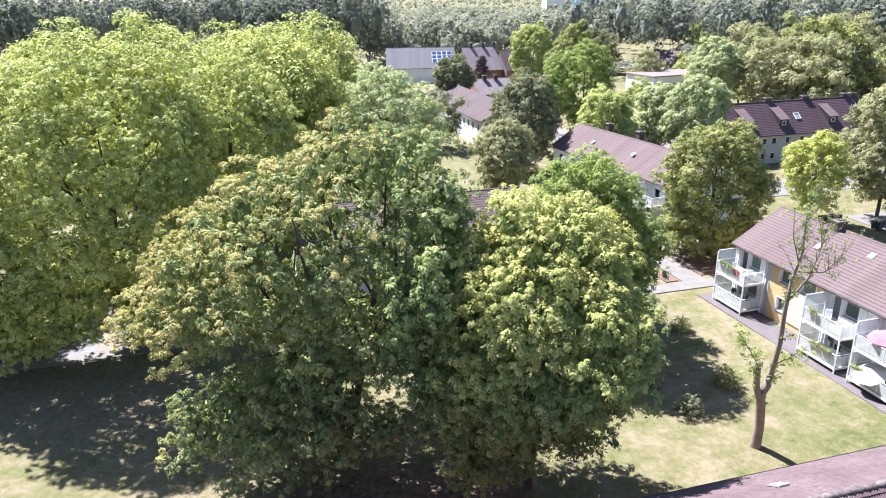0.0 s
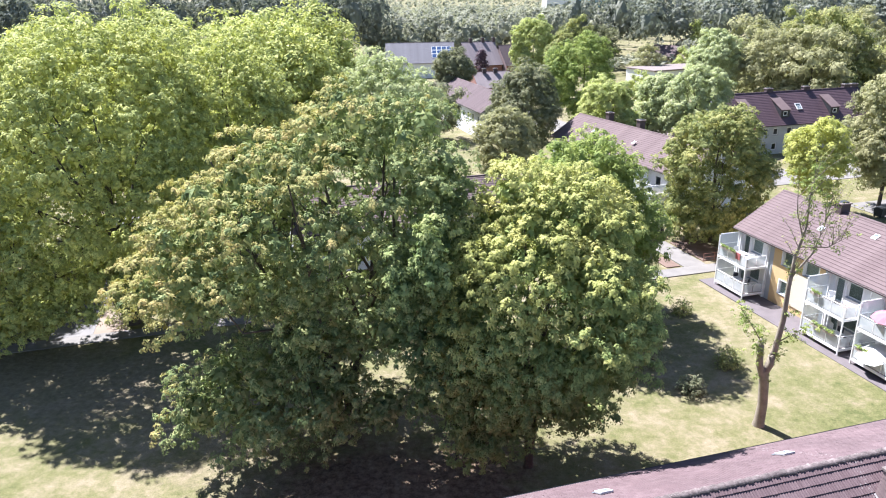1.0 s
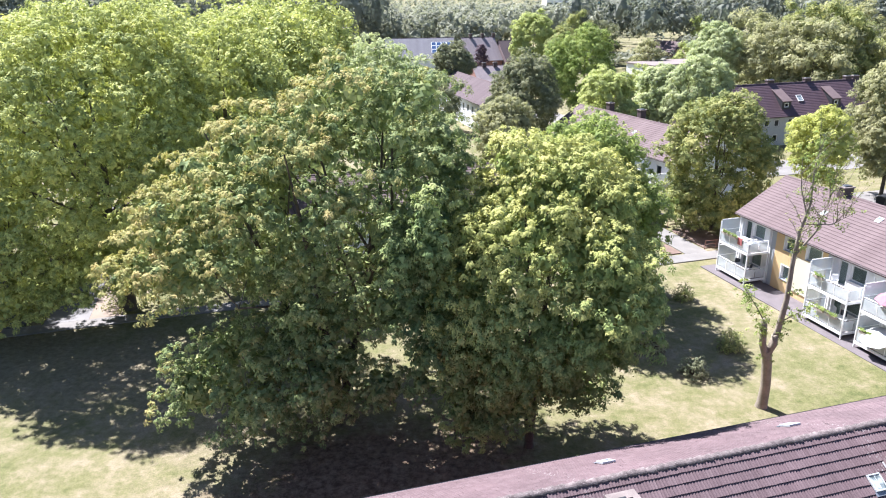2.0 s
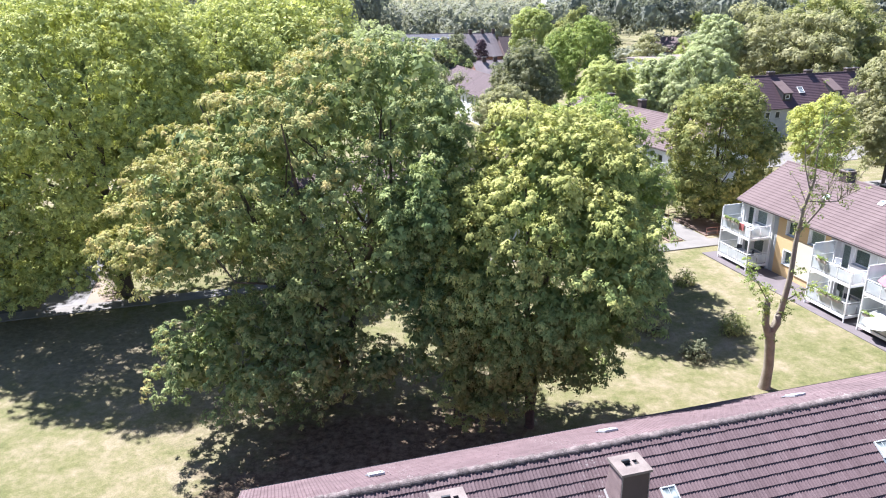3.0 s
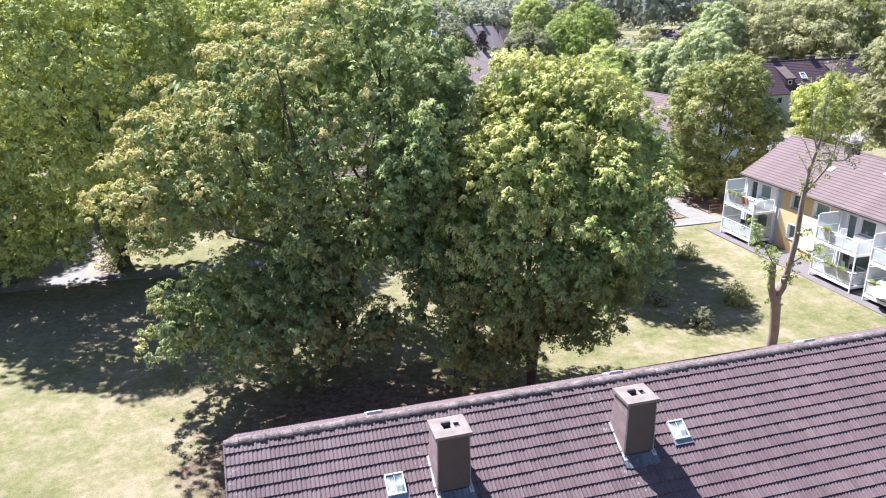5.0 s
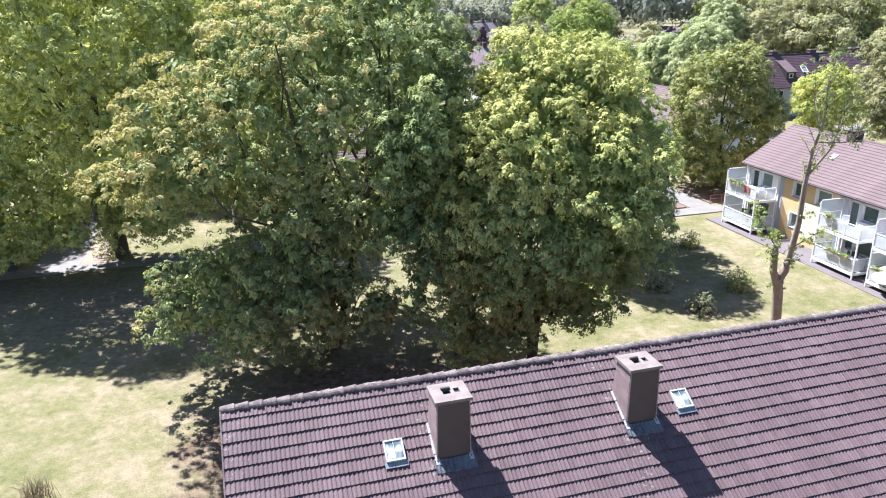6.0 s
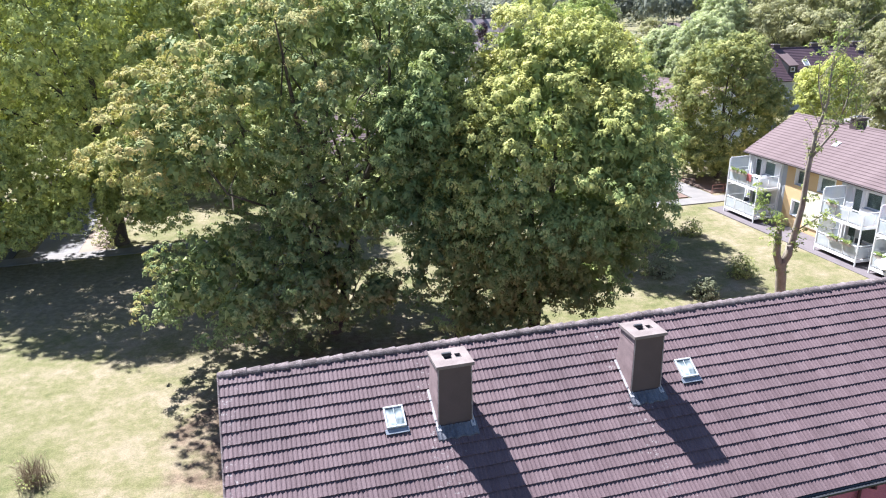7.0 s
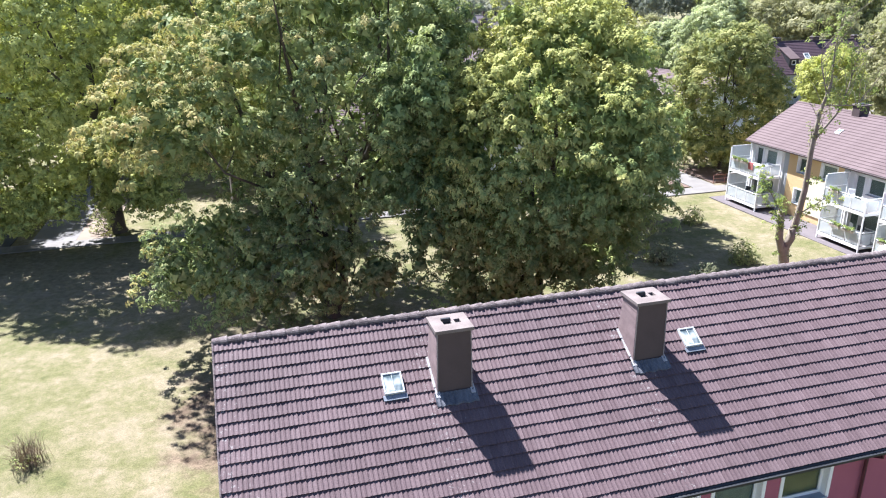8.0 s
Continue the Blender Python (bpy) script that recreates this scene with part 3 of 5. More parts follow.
def tile_arrays(fine=True):
    """One interlocking tile with two shallow troughs between narrow ribs: x across, y down the slope, z off it."""
    rib = [(0.0, 0.024), (0.016, 0.021), (0.03, 0.004), (0.06, 0.0), (0.092, 0.004), (0.106, 0.021)] if fine else [(0.0, 0.022), (0.03, 0.002), (0.092, 0.002)]
    prof = np.array([(x + k * TILE_W / 2, z * (1.0 if k == 0 else 0.8)) for k in range(2) for x, z in rib] + [(TILE_W, 0.024)])
    n = len(prof) - 1
    xs, hgt = prof[:, 0], prof[:, 1]
    ln, lift, thick = COURSE + 0.05, 0.04, 0.036
    back = np.stack([xs, np.full(n + 1, -0.05), hgt], 1)
    fore = np.stack([xs, np.full(n + 1, ln - 0.05), hgt + lift], 1)
    low = fore - np.array([[0, 0.004, thick]])
    V = np.concatenate([back, fore, low])
    k = np.arange(n)
    F = np.concatenate([np.stack([k, k + n + 1, k + n + 2, k + 1], 1), np.stack([k + n + 1, k + 2 * n + 2, k + 2 * n + 3, k + n + 2], 1)])
    return V, F


def slope_matrix(near):
    """From the slope's own frame (x along the eave, y down from the ridge) to the house's."""
    if near:
        return Matrix.Translation((0, A_HALF, A_RIDGE)) @ Matrix.Rotation(math.pi, 4, "Z") @ Matrix.Rotation(-PITCH, 4, "X") @ Matrix.Diagonal((-1, 1, 1, 1))
    return Matrix.Translation((0, A_HALF, A_RIDGE)) @ Matrix.Rotation(-PITCH, 4, "X")


def tile_roof():
    TV, TF = tile_arrays()
    me1 = mesh_np("tile", TV, TF)
    me1.materials.append(M_TILE)
    rng = np.random.default_rng(4)
    cols = int(A_L / TILE_W)
    for near in (True, False):
        QV, QF = tile_arrays(near)
        slope = part("roof_slope", boxes((0.02, A_L - 0.02, 0.0, SLOPE, -0.03, 0.0)), M_DARK, houseA)
        slope.matrix_local = slope_matrix(near)
        V, F, base = [], [], 0
        for r in range(ROWS_A):
            for c in range(cols):
                jit = rng.normal(size=3) * np.array([0.0025, 0.003, 0.0025])
                off = np.array([c * TILE_W, r * COURSE, 0.0]) + jit
                if near and 21 <= c < 37:
                    t = part("tile", me1, M_TILE, slope)
                    t.matrix_local = Matrix.Translation(off)
                else:
                    V.append(QV + off)
                    F.append(QF + base)
                    base += len(QV)
        joined = part("tiles", mesh_np("tiles", np.concatenate(V), np.concatenate(F)), M_TILE, slope)
        joined["kind"] = "stuff"
    # ridge caps, half-round and lapped
    bm = bmesh.new()
    n, ln = 8, 0.40
    for x, r in ((0, 0.112), (ln, 0.162)):
        for k in range(n + 1):
            a = math.pi * k / n
            bm.verts.new((x, r * math.cos(a) * 1.05, r * math.sin(a) * 0.8))
        for k in range(n + 1):
            a = math.pi * k / n
            bm.verts.new((x, (r - 0.02) * math.cos(a) * 1.05, (r - 0.02) * math.sin(a) * 0.8))
    bm.verts.ensure_lookup_table()
    v, m = bm.verts, n + 1
    for k in range(n):
        bm.faces.new((v[k], v[k + 1], v[2 * m + k + 1], v[2 * m + k]))
        bm.faces.new((v[2 * m + k], v[2 * m + k + 1], v[3 * m + k + 1], v[3 * m + k]))
        bm.faces.new((v[k + 1], v[k], v[m + k], v[m + k + 1]))
    cap = to_mesh("ridge_tile", bm, M_RIDGE)
    for k in range(int(A_L / 0.375) + 1):
        c = part("ridge_tile", cap, M_RIDGE, houseA)
        c.matrix_local = Matrix.Translation((k * 0.375 - 0.02, A_HALF + rng.normal() * 0.006, A_RIDGE - 0.035 + rng.normal() * 0.004))
    # verge trim along both gable edges
    for x in (-0.05, A_L - 0.03):
        for near in (True, False):
            t = part("verge_trim", bevelled((x + 0.02, x + 0.07, 0.02, SLOPE + 0.02, -0.14, 0.05), w=0.012), M_RIDGE, houseA)
            t.matrix_local = slope_matrix(near)


def chimney(x, front=2.22):
    """A clad stack on the near slope with a concrete cap; it widens towards its foot."""
    C = empty("chimney", at_grid(A_U + x, 17.9 - front, 0), "brown clad chimney with a pale concrete cap on the tiled roof", "chimney", "chimneys on the near roof")
    zf, zb, zt = A_RIDGE - front * math.tan(PITCH), A_RIDGE - (front - 0.95) * math.tan(PITCH), A_RIDGE + 0.43
    bw, tw, bd, td = 0.475, 0.45, 0.95, 0.80
    quad = lambda w, d, z0, z1: [(-w, 0.0, z0), (w, 0.0, z0), (w, d, z1), (-w, d, z1)]
    bm = bmesh.new()
    lo = [bm.verts.new(p) for p in quad(bw, bd, zf - 0.15, zb - 0.15)]
    hi = [bm.verts.new((p[0], p[1] + 0.03, p[2])) for p in quad(tw, td, zt, zt)]
    for k in range(4):
        bm.faces.new((lo[k], lo[(k + 1) % 4], hi[(k + 1) % 4], hi[k]))
    bm.faces.new(hi)
    bm.faces.new(lo[::-1])
    part("shaft", bm, M_CEMENT, C)
    # slanted shingles on both flanks
    for sgn in (-1, 1):
        n = 8
        for k in range(n):
            g = bmesh.new()
            f0, f1 = k / n, (k + 1) / n + 0.02
            pts = []
            for f, o in ((f0, 0.022), (f1, 0.008)):
                xw = (bw + (tw - bw) * f + o) * sgn
                ya, yb = 0.02 + 0.03 * f, bd + (td - bd) * f
                za, zb_ = zf + (zt - zf) * f, zb + (zt - zb) * f
                pts.append(((xw, ya, za), (xw, yb, zb_)))
            (a, b), (c, d) = pts
            inner = lambda p: (p[0] - 0.02 * sgn, p[1], p[2])
            vs = [g.verts.new(p) for p in (a, b, d, c, inner(a), inner(b), inner(d), inner(c))]
            for fc in ((0, 1, 2, 3), (0, 4, 5, 1), (3, 2, 6, 7), (0, 3, 7, 4), (1, 5, 6, 2)):
                g.faces.new([vs[i] for i in fc])
            bmesh.ops.recalc_face_normals(g, faces=g.faces[:])
            part("shingle", g, M_SHINGLE, C)
    # corner beads
    for sx in (-1, 1):
        v, f = tubes([[((sx * bw, -0.005, zf - 0.05), 0.018), ((sx * tw, 0.025, zt), 0.018)]], 5)
        part("corner_bead", mesh_np("corner_bead", v, f), M_BEAD, C, "pale corner bead")
    cap = bmesh.new()
    o = 0.07
    X, Y0, Y1 = tw + o, 0.03 - o, td + 0.03 + o
    holes = [(-0.19, 0.03, 0.32, 0.56), (0.13, 0.29, 0.34, 0.56)]
    xs = sorted({-X, X, *[h[0] for h in holes], *[h[1] for h in holes]})
    ys = sorted({Y0, Y1, *[h[2] for h in holes], *[h[3] for h in holes]})
    for i in range(len(xs) - 1):
        for j in range(len(ys) - 1):
            cx, cy = (xs[i] + xs[i + 1]) / 2, (ys[j] + ys[j + 1]) / 2
            if not any(h[0] < cx < h[1] and h[2] < cy < h[3] for h in holes):
                box(cap, xs[i], xs[i + 1], ys[j], ys[j + 1], zt, zt + 0.09)
    bmesh.ops.remove_doubles(cap, verts=cap.verts[:], dist=0.0005)
    part("cap", cap, M_CONCRETE, C, "pale weathered concrete cap")
    for h in holes:
        part("flue", boxes((h[0] + 0.01, h[1] - 0.01, h[2] + 0.01, h[3] - 0.01, zt + 0.004, zt + 0.02)), M_DARK, C, "dark plate that stands for the depth of the flue opening")
    part("cowl", bevelled((-0.21, 0.05, 0.52, 0.60, zt + 0.09, zt + 0.15), w=0.01), M_DARK, C)
    # lead apron at the foot, the stack's shade put into its colour, and flashings up the sides
    sl = Matrix.Translation((0, 0, zf)) @ Matrix.Rotation(PITCH, 4, "X")
    wx = np.linspace(-bw - 0.1, bw + 0.1, 57)
    wave = 0.066 + 0.017 * np.cos(wx * math.tau / 0.12) ** 3 + 0.004 * np.sin(wx * 23 + x)
    wy = [0.02, -0.06, -0.2, -0.34, -0.36]
    drop = [0.03, 0.012, 0.006, 0.0, -0.03]
    hem = 0.02 * np.sin(wx * 17 + 2 * x)
    V = np.concatenate([np.stack([wx, np.full(57, q) + (hem if q < -0.3 else 0), wave + h], 1) for q, h in zip(wy, drop)])
    q = np.concatenate([np.arange(56) + 57 * k for k in range(4)])
    ap = part("lead_apron", mesh_np("lead_apron", V, np.stack([q, q + 57, q + 58, q + 1], 1)), M_LEAD_SHADED, C, "lead apron coloured as in the stack's shade, dressed over the tiles")
    ap.matrix_local = sl
    # stepped mortar and lead up both flanks
    for sx in (-1, 1):
        for k in range(4):
            fl = part("flashing", bevelled((sx * bw - 0.06 - 0.015 * (k % 2), sx * bw + 0.065, -0.12 + k * 0.31, 0.21 + k * 0.31, 0.06 + 0.012 * (k % 2), 0.092 + 0.012 * (k % 2)), w=0.012), M_FLASH, C, "pale mortared flashing")
            fl.matrix_local = sl
    return C


def skylight(x, s, near, w=0.54, h=0.62):
    """A small hinged roof light lying on the slope."""
    S = empty("roof_light", at_grid(A_U, A_V, 0) @ slope_matrix(near) @ Matrix.Translation((x, s, 0.05)), "small metal-framed roof light set in the tiles", "roof light", "roof lights on the near roof")
    part("frame", bevelled((0, w, 0, 0.05, 0, 0.09), (0, w, h - 0.05, h, 0, 0.09), (0, 0.045, 0.05, h - 0.05, 0, 0.09), (w - 0.045, w, 0.05, h - 0.05, 0, 0.09), (w / 2 - 0.01, w / 2 + 0.01, 0.07, h - 0.07, 0.05, 0.085), w=0.01), M_SKYFRAME, S)
    part("pane", boxes((0.045, w - 0.045, 0.05, h - 0.05, 0.055, 0.065)), M_SKYGLASS, S)
    part("apron", bevelled((-0.05, w + 0.05, h, h + 0.16, 0.0, 0.025), w=0.008), M_LEAD, S)
    return S


for dx in (0.8, 17.2, 34.6):
    vv, ff = tubes([[((dx, -0.08, A_EAVE - 0.1), 0.05), ((dx, -0.08, A_EAVE - 0.22), 0.05), ((dx, 0.36, A_EAVE - 0.5), 0.05), ((dx, 0.36, 0.1), 0.05)]], 8)
    part("downpipe", mesh_np("downpipe", vv, ff, True), M_DARKRED, houseA, "dark red downpipe")
M_SKYFRAME = surface("grey_frame", (0.36, 0.38, 0.39), (0.56, 0.57, 0.57), 6, 40, 0.6, 0.1, 0.2)
M_SKYGLASS, _nt, _b = material("roof_light_glass", 0.08, 0.0, 0.9)
# pale blotches put a bright reflection into the pane's colour
_nt.links.new(ramp(_nt, noise_node(_nt, 2.6, 2), [(0.42, (0.09, 0.12, 0.125)), (0.6, (0.42, 0.46, 0.46))]), _b.inputs["Base Color"])
tile_roof()
for cx in (6.02, 11.75, 23.0):
    chimney(cx)
for sx in (4.17, 13.05, 21.5):
    skylight(sx, 1.78, True)
    skylight(sx + 0.2, 2.7, False)

# ---- trees ----
def leaf_mesh(name, centres, outward, per, size, spread, rng, droop=0.25, slim=0.8, lift=0.75, corners=4, form=1.0):
    """Kite-shaped leaves in tufts: `per` round each centre, lying like shingles over a small dome that faces up and outward."""
    m = len(centres)
    n = m * per
    ax = outward * (1 - lift) + np.array([[0, 0, lift]])
    ax /= np.linalg.norm(ax, axis=1)[:, None]
    c, o = np.repeat(centres, per, 0), np.repeat(ax, per, 0)
    d = rng.normal(size=(n, 3))
    d /= np.linalg.norm(d, axis=1)[:, None]
    d += o * 0.75
    d /= np.linalg.norm(d, axis=1)[:, None]
    sz = np.repeat(0.7 + 0.6 * rng.random(m), per)
    p = c + d * (spread * sz * (0.55 + 0.45 * rng.random(n)))[:, None]
    nn = d * 0.85 + o * 0.3 + np.array([[0, 0, 0.3]]) + rng.normal(size=(n, 3)) * 0.24
    nn += np.repeat(outward, per, 0) * form
    nn /= np.linalg.norm(nn, axis=1)[:, None]
    run = d - o * np.sum(d * o, 1)[:, None] + rng.normal(size=(n, 3)) * 0.35
    run[:, 2] -= droop
    run -= nn * np.sum(run * nn, 1)[:, None]
    run /= np.linalg.norm(run, axis=1)[:, None] + 1e-9
    s = np.cross(run, nn)
    ln = (size * (0.65 + 0.7 * rng.random(n)))[:, None]
    w = ln * slim * 0.5
    V = np.stack([p - run * ln * 0.4, p + s * w - nn * ln * 0.05, p + run * ln * 0.6 - nn * ln * 0.14, p - s * w - nn * ln * 0.05], 1).reshape(-1, 3)
    if corners == 3:
        V = np.stack([p - run * ln * 0.4 + s * w * 0.75, p - run * ln * 0.35 - s * w * 0.75, p + run * ln * 0.6 - nn * ln * 0.12], 1).reshape(-1, 3)
    return mesh_np(name, V, np.arange(n * corners).reshape(-1, corners))


def fib(n, rng):
    k = np.arange(n) + 0.5
    ph = np.arccos(1 - 2 * k / n)
    th = math.pi * (1 + 5 ** 0.5) * k + rng.random() * 6.28
    d = np.stack([np.cos(th) * np.sin(ph), np.sin(th) * np.sin(ph), np.cos(ph)], 1)
    return d


def crown_shape(rng, rx, ry, z0, z1, lumps, lump_r, top_bias=0.55, ragged=0.16):
    """Centres and radii of the boughs' leaf masses, on and within an uneven egg from z0 to z1."""
    d = fib(lumps, rng) + rng.normal(size=(lumps, 3)) * 0.12
    d /= np.linalg.norm(d, axis=1)[:, None]
    zc = z0 + (z1 - z0) * (1 - top_bias)
    rad = 1 + rng.normal(size=lumps) * ragged - lump_r * 0.75
    h = np.where(d[:, 2] > 0, z1 - zc, zc - z0)
    c = np.stack([d[:, 0] * rx * rad, d[:, 1] * ry * rad, zc + d[:, 2] * h * rad], 1)
    return c, zc


def mass_shape(rng, masses, pad, cover, rough):
    """Centres of the boughs' leaf masses over a union of egg shapes (x, y, z, rx, ry, rz), and the middle of the egg each belongs to."""
    c, hub = [], []
    for i, (mx, my, mz, ax, ay, az) in enumerate(masses):
        n = max(8, int(cover * 4.2 * (ax * ay + ax * az + ay * az) / (3.14 * pad * pad)))
        d = fib(n, rng) + rng.normal(size=(n, 3)) * (0.9 / math.sqrt(n))
        d /= np.linalg.norm(d, axis=1)[:, None]
        swell = 1 + rough * (0.06 * np.sin(d @ rng.normal(size=3) * 3.1 + 1.3 * i) + 0.05 * np.sin(d @ rng.normal(size=3) * 6.3) + rng.normal(size=n) * 0.05)
        half = np.array([[max(ax - pad * 0.8, 0.3), max(ay - pad * 0.8, 0.3), max(az - pad * 0.55, 0.3)]])
        p = np.array([[mx, my, mz]]) + d * half * swell[:, None]
        keep = np.ones(n, bool)
        for j, (ox, oy, oz, bx, by, bz) in enumerate(masses):
            if j != i:
                keep &= np.linalg.norm((p - np.array([[ox, oy, oz]])) / np.array([[bx, by, bz]]), axis=1) > 0.8
        c.append(p[keep])
        hub.append(np.tile([[mx, my, mz - 0.35 * az]], (int(keep.sum()), 1)))
    return np.concatenate(c), np.concatenate(hub)


def tree(name, x, y, rx, height, z0, leaf, seed, label, lumps=46, tufts=30, per=13, leaf_size=0.3, ry=None, lump=0.34, trunk_r=0.35, bark=None, top_bias=0.55,
         ragged=0.14, droop=0.25, group="", slim=0.8, category="tree", limbs=14, flat=0.7, spread=1.3, gaps=(), stems=1, lift=0.7, corners=4, reach=0.0, fan=0.28, form=1.0, fill=16,
         masses=None, pad=0.8, cover=1.0, shoots=None, shoot_way=(0, 0, 1), shoot_from=0.3, rough=1.0):
    """A tree: stems and limbs that reach uneven leaf masses. gaps: balls (x, y, z, r) about its foot that stay open.
    masses: egg shapes that make up the crown; shoots: a lighter leaf towards shoot_way, for young shoots and for
    sunlight painted in."""
    rng = np.random.default_rng(seed)
    ry = ry or rx
    if masses:
        c, hub = mass_shape(rng, masses, pad, cover, rough)
        zc = float(np.mean([q[2] for q in masses]))
        inner = hub[:len(masses)]
        mean_r = pad
    else:
        c, zc = crown_shape(rng, rx, ry, z0, height, lumps, lump, top_bias, ragged)
        hub = np.tile([[0, 0, zc]], (len(c), 1))
        inner = c[rng.random(len(c)) < 0.4] * np.array([[0.5, 0.5, 1.0]])
        inner[:, 2] = zc + (inner[:, 2] - zc) * 0.6
        mean_r = lump * min(rx, (height - z0) / 2)
    allc = np.concatenate([c, inner])
    hubs = np.concatenate([hub, np.tile([[0, 0, zc]], (len(inner), 1))])
    r = mean_r * (0.65 + 0.7 * rng.random(len(allc)))
    ctr, out = [], []
    for k in range(len(allc)):
        m = int(tufts * (r[k] / r.mean()) ** 1.5) if k < len(c) else tufts // 4
        d = rng.normal(size=(m, 3))
        d /= np.linalg.norm(d, axis=1)[:, None]
        away = allc[k] - hubs[k]
        away /= np.linalg.norm(away) + 1e-6
        d += away * 0.5 + np.array([0, 0, 0.35])
        d /= np.linalg.norm(d, axis=1)[:, None]
        rr = r[k] * (0.6 + 0.5 * rng.random(m) ** 0.7)
        tilt = d * rr[:, None] * np.array([[1.15, 1.15, flat]])
        along = tilt[:, 0] * away[0] + tilt[:, 1] * away[1]
        tilt[:, :2] += (along * reach)[:, None] * away[None, :2]
        tilt[:, 2] -= 0.22 * along + reach * 0.12 * np.abs(along)
        ctr.append(allc[k] + tilt)
        out.append(d)
    ctr, out = np.concatenate(ctr), np.concatenate(out)
    keep = np.ones(len(ctr), bool)
    for gx, gy, gz, gr in gaps:
        keep &= np.linalg.norm(ctr - np.array([gx, gy, gz]), axis=1) > gr * (0.8 + 0.4 * rng.random(len(ctr)))
    ctr, out = ctr[keep], out[keep]
    # larger shaded leaves inside each mass
    m = fill
    cc = np.repeat(c, m, 0)
    d = rng.normal(size=cc.shape)
    d /= np.linalg.norm(d, axis=1)[:, None]
    away = cc - np.repeat(hub, m, 0)
    away /= np.linalg.norm(away, axis=1)[:, None] + 1e-6
    core = cc - away * mean_r * (1.0 if masses else 0.3) + d * (np.repeat(r[:len(c)], m) * 0.55 * rng.random(len(cc)) ** 0.4)[:, None] * np.array([[1.1, 1.1, flat]])
    ok = np.ones(len(core), bool)
    for gx, gy, gz, gr in gaps:
        ok &= np.linalg.norm(core - np.array([gx, gy, gz]), axis=1) > gr * 1.2
    core = core[ok]
    T = empty(name, Matrix.Translation((x, y, -0.05)), label, category, group)
    # lighter outer leaves: young shoots on the maples, painted sunlight on the linden
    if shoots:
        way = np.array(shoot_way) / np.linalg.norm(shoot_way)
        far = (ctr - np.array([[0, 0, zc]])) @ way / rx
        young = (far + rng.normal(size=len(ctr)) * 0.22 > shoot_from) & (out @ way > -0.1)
        part("shoot_foliage", leaf_mesh("shoot_foliage", ctr[young], out[young], per, leaf_size, leaf_size * spread, rng, droop, slim, lift, corners, form), shoots, T, "lighter outer leaves, both young shoots and painted sunlight")
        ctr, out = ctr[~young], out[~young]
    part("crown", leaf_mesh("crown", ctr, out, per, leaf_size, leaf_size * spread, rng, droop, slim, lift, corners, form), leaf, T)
    part("inner_foliage", leaf_mesh("inner_foliage", core, d[ok], 6, mean_r * 0.45, mean_r * 0.6, rng, droop, 0.9, 0.5, 3), leaf, T)
    fork = z0 + (zc - z0) * 0.25
    wob = lambda q: rng.normal(size=3) * q * np.array([1, 1, 0.2])
    top = np.array([0, 0, height * (0.86 if stems > 1 else 0.76)])
    paths, heads = [], []
    for k in range(stems):
        lean = np.array([math.cos(2.4 * k + seed), math.sin(2.4 * k + seed), 0]) * (fan * rx if stems > 1 else 0.0)
        rad = trunk_r * (1.0 if k == 0 else 0.75)
        st = [(np.array([0, 0, -0.2]) + lean * 0.06, rad * 1.35), (np.array([0, 0, 0.4]) + lean * 0.06, rad * 1.05), (np.array([0, 0, fork]) + lean * 0.4 + wob(0.1), rad * 0.85)]
        st += [(np.array([0, 0, fork + (top[2] - fork) * f]) + lean * (0.4 + 1.1 * f) + wob(0.06 * rx * f), rad * 0.8 * (1 - f) + 0.03) for f in (0.3, 0.6, 0.95)]
        paths.append(st)
        heads.append(st)
    for n_, k in enumerate(rng.permutation(len(c))[:limbs]):
        e = c[k]
        host = heads[n_ % stems]
        hz = np.array([q[0][2] for q in host])
        f = min(fork + max(0.0, e[2] - fork) * (0.1 + 0.4 * rng.random()), top[2] * 0.85)
        st = np.array([np.interp(f, hz, [q[0][a] for q in host]) for a in range(3)])
        rr = trunk_r * (0.2 + 0.12 * rng.random())
        mid = st * 0.42 + e * 0.58 + np.array([0, 0, 0.07 * rx]) + wob(0.07 * rx)
        q1 = st * 0.76 + e * 0.24 + np.array([0, 0, 0.06 * rx]) + wob(0.03 * rx)
        q2 = mid * 0.5 + e * 0.5 + wob(0.05 * rx)
        paths.append([(st, rr), (q1, rr * 0.75), (mid, rr * 0.45), (q2, rr * 0.28), (e, rr * 0.1)])
        for k2 in np.argsort(np.linalg.norm(c - mid, axis=1))[1:3]:
            m2 = (mid + c[k2]) / 2 + wob(0.04 * rx) + np.array([0, 0, 0.03 * rx])
            paths.append([(mid, rr * 0.3), (m2, rr * 0.2), (c[k2], rr * 0.06)])
    v, f = tubes(paths, 7)
    part("trunk", mesh_np("trunk", v, f, True), bark or M_BARK, T)
    return T


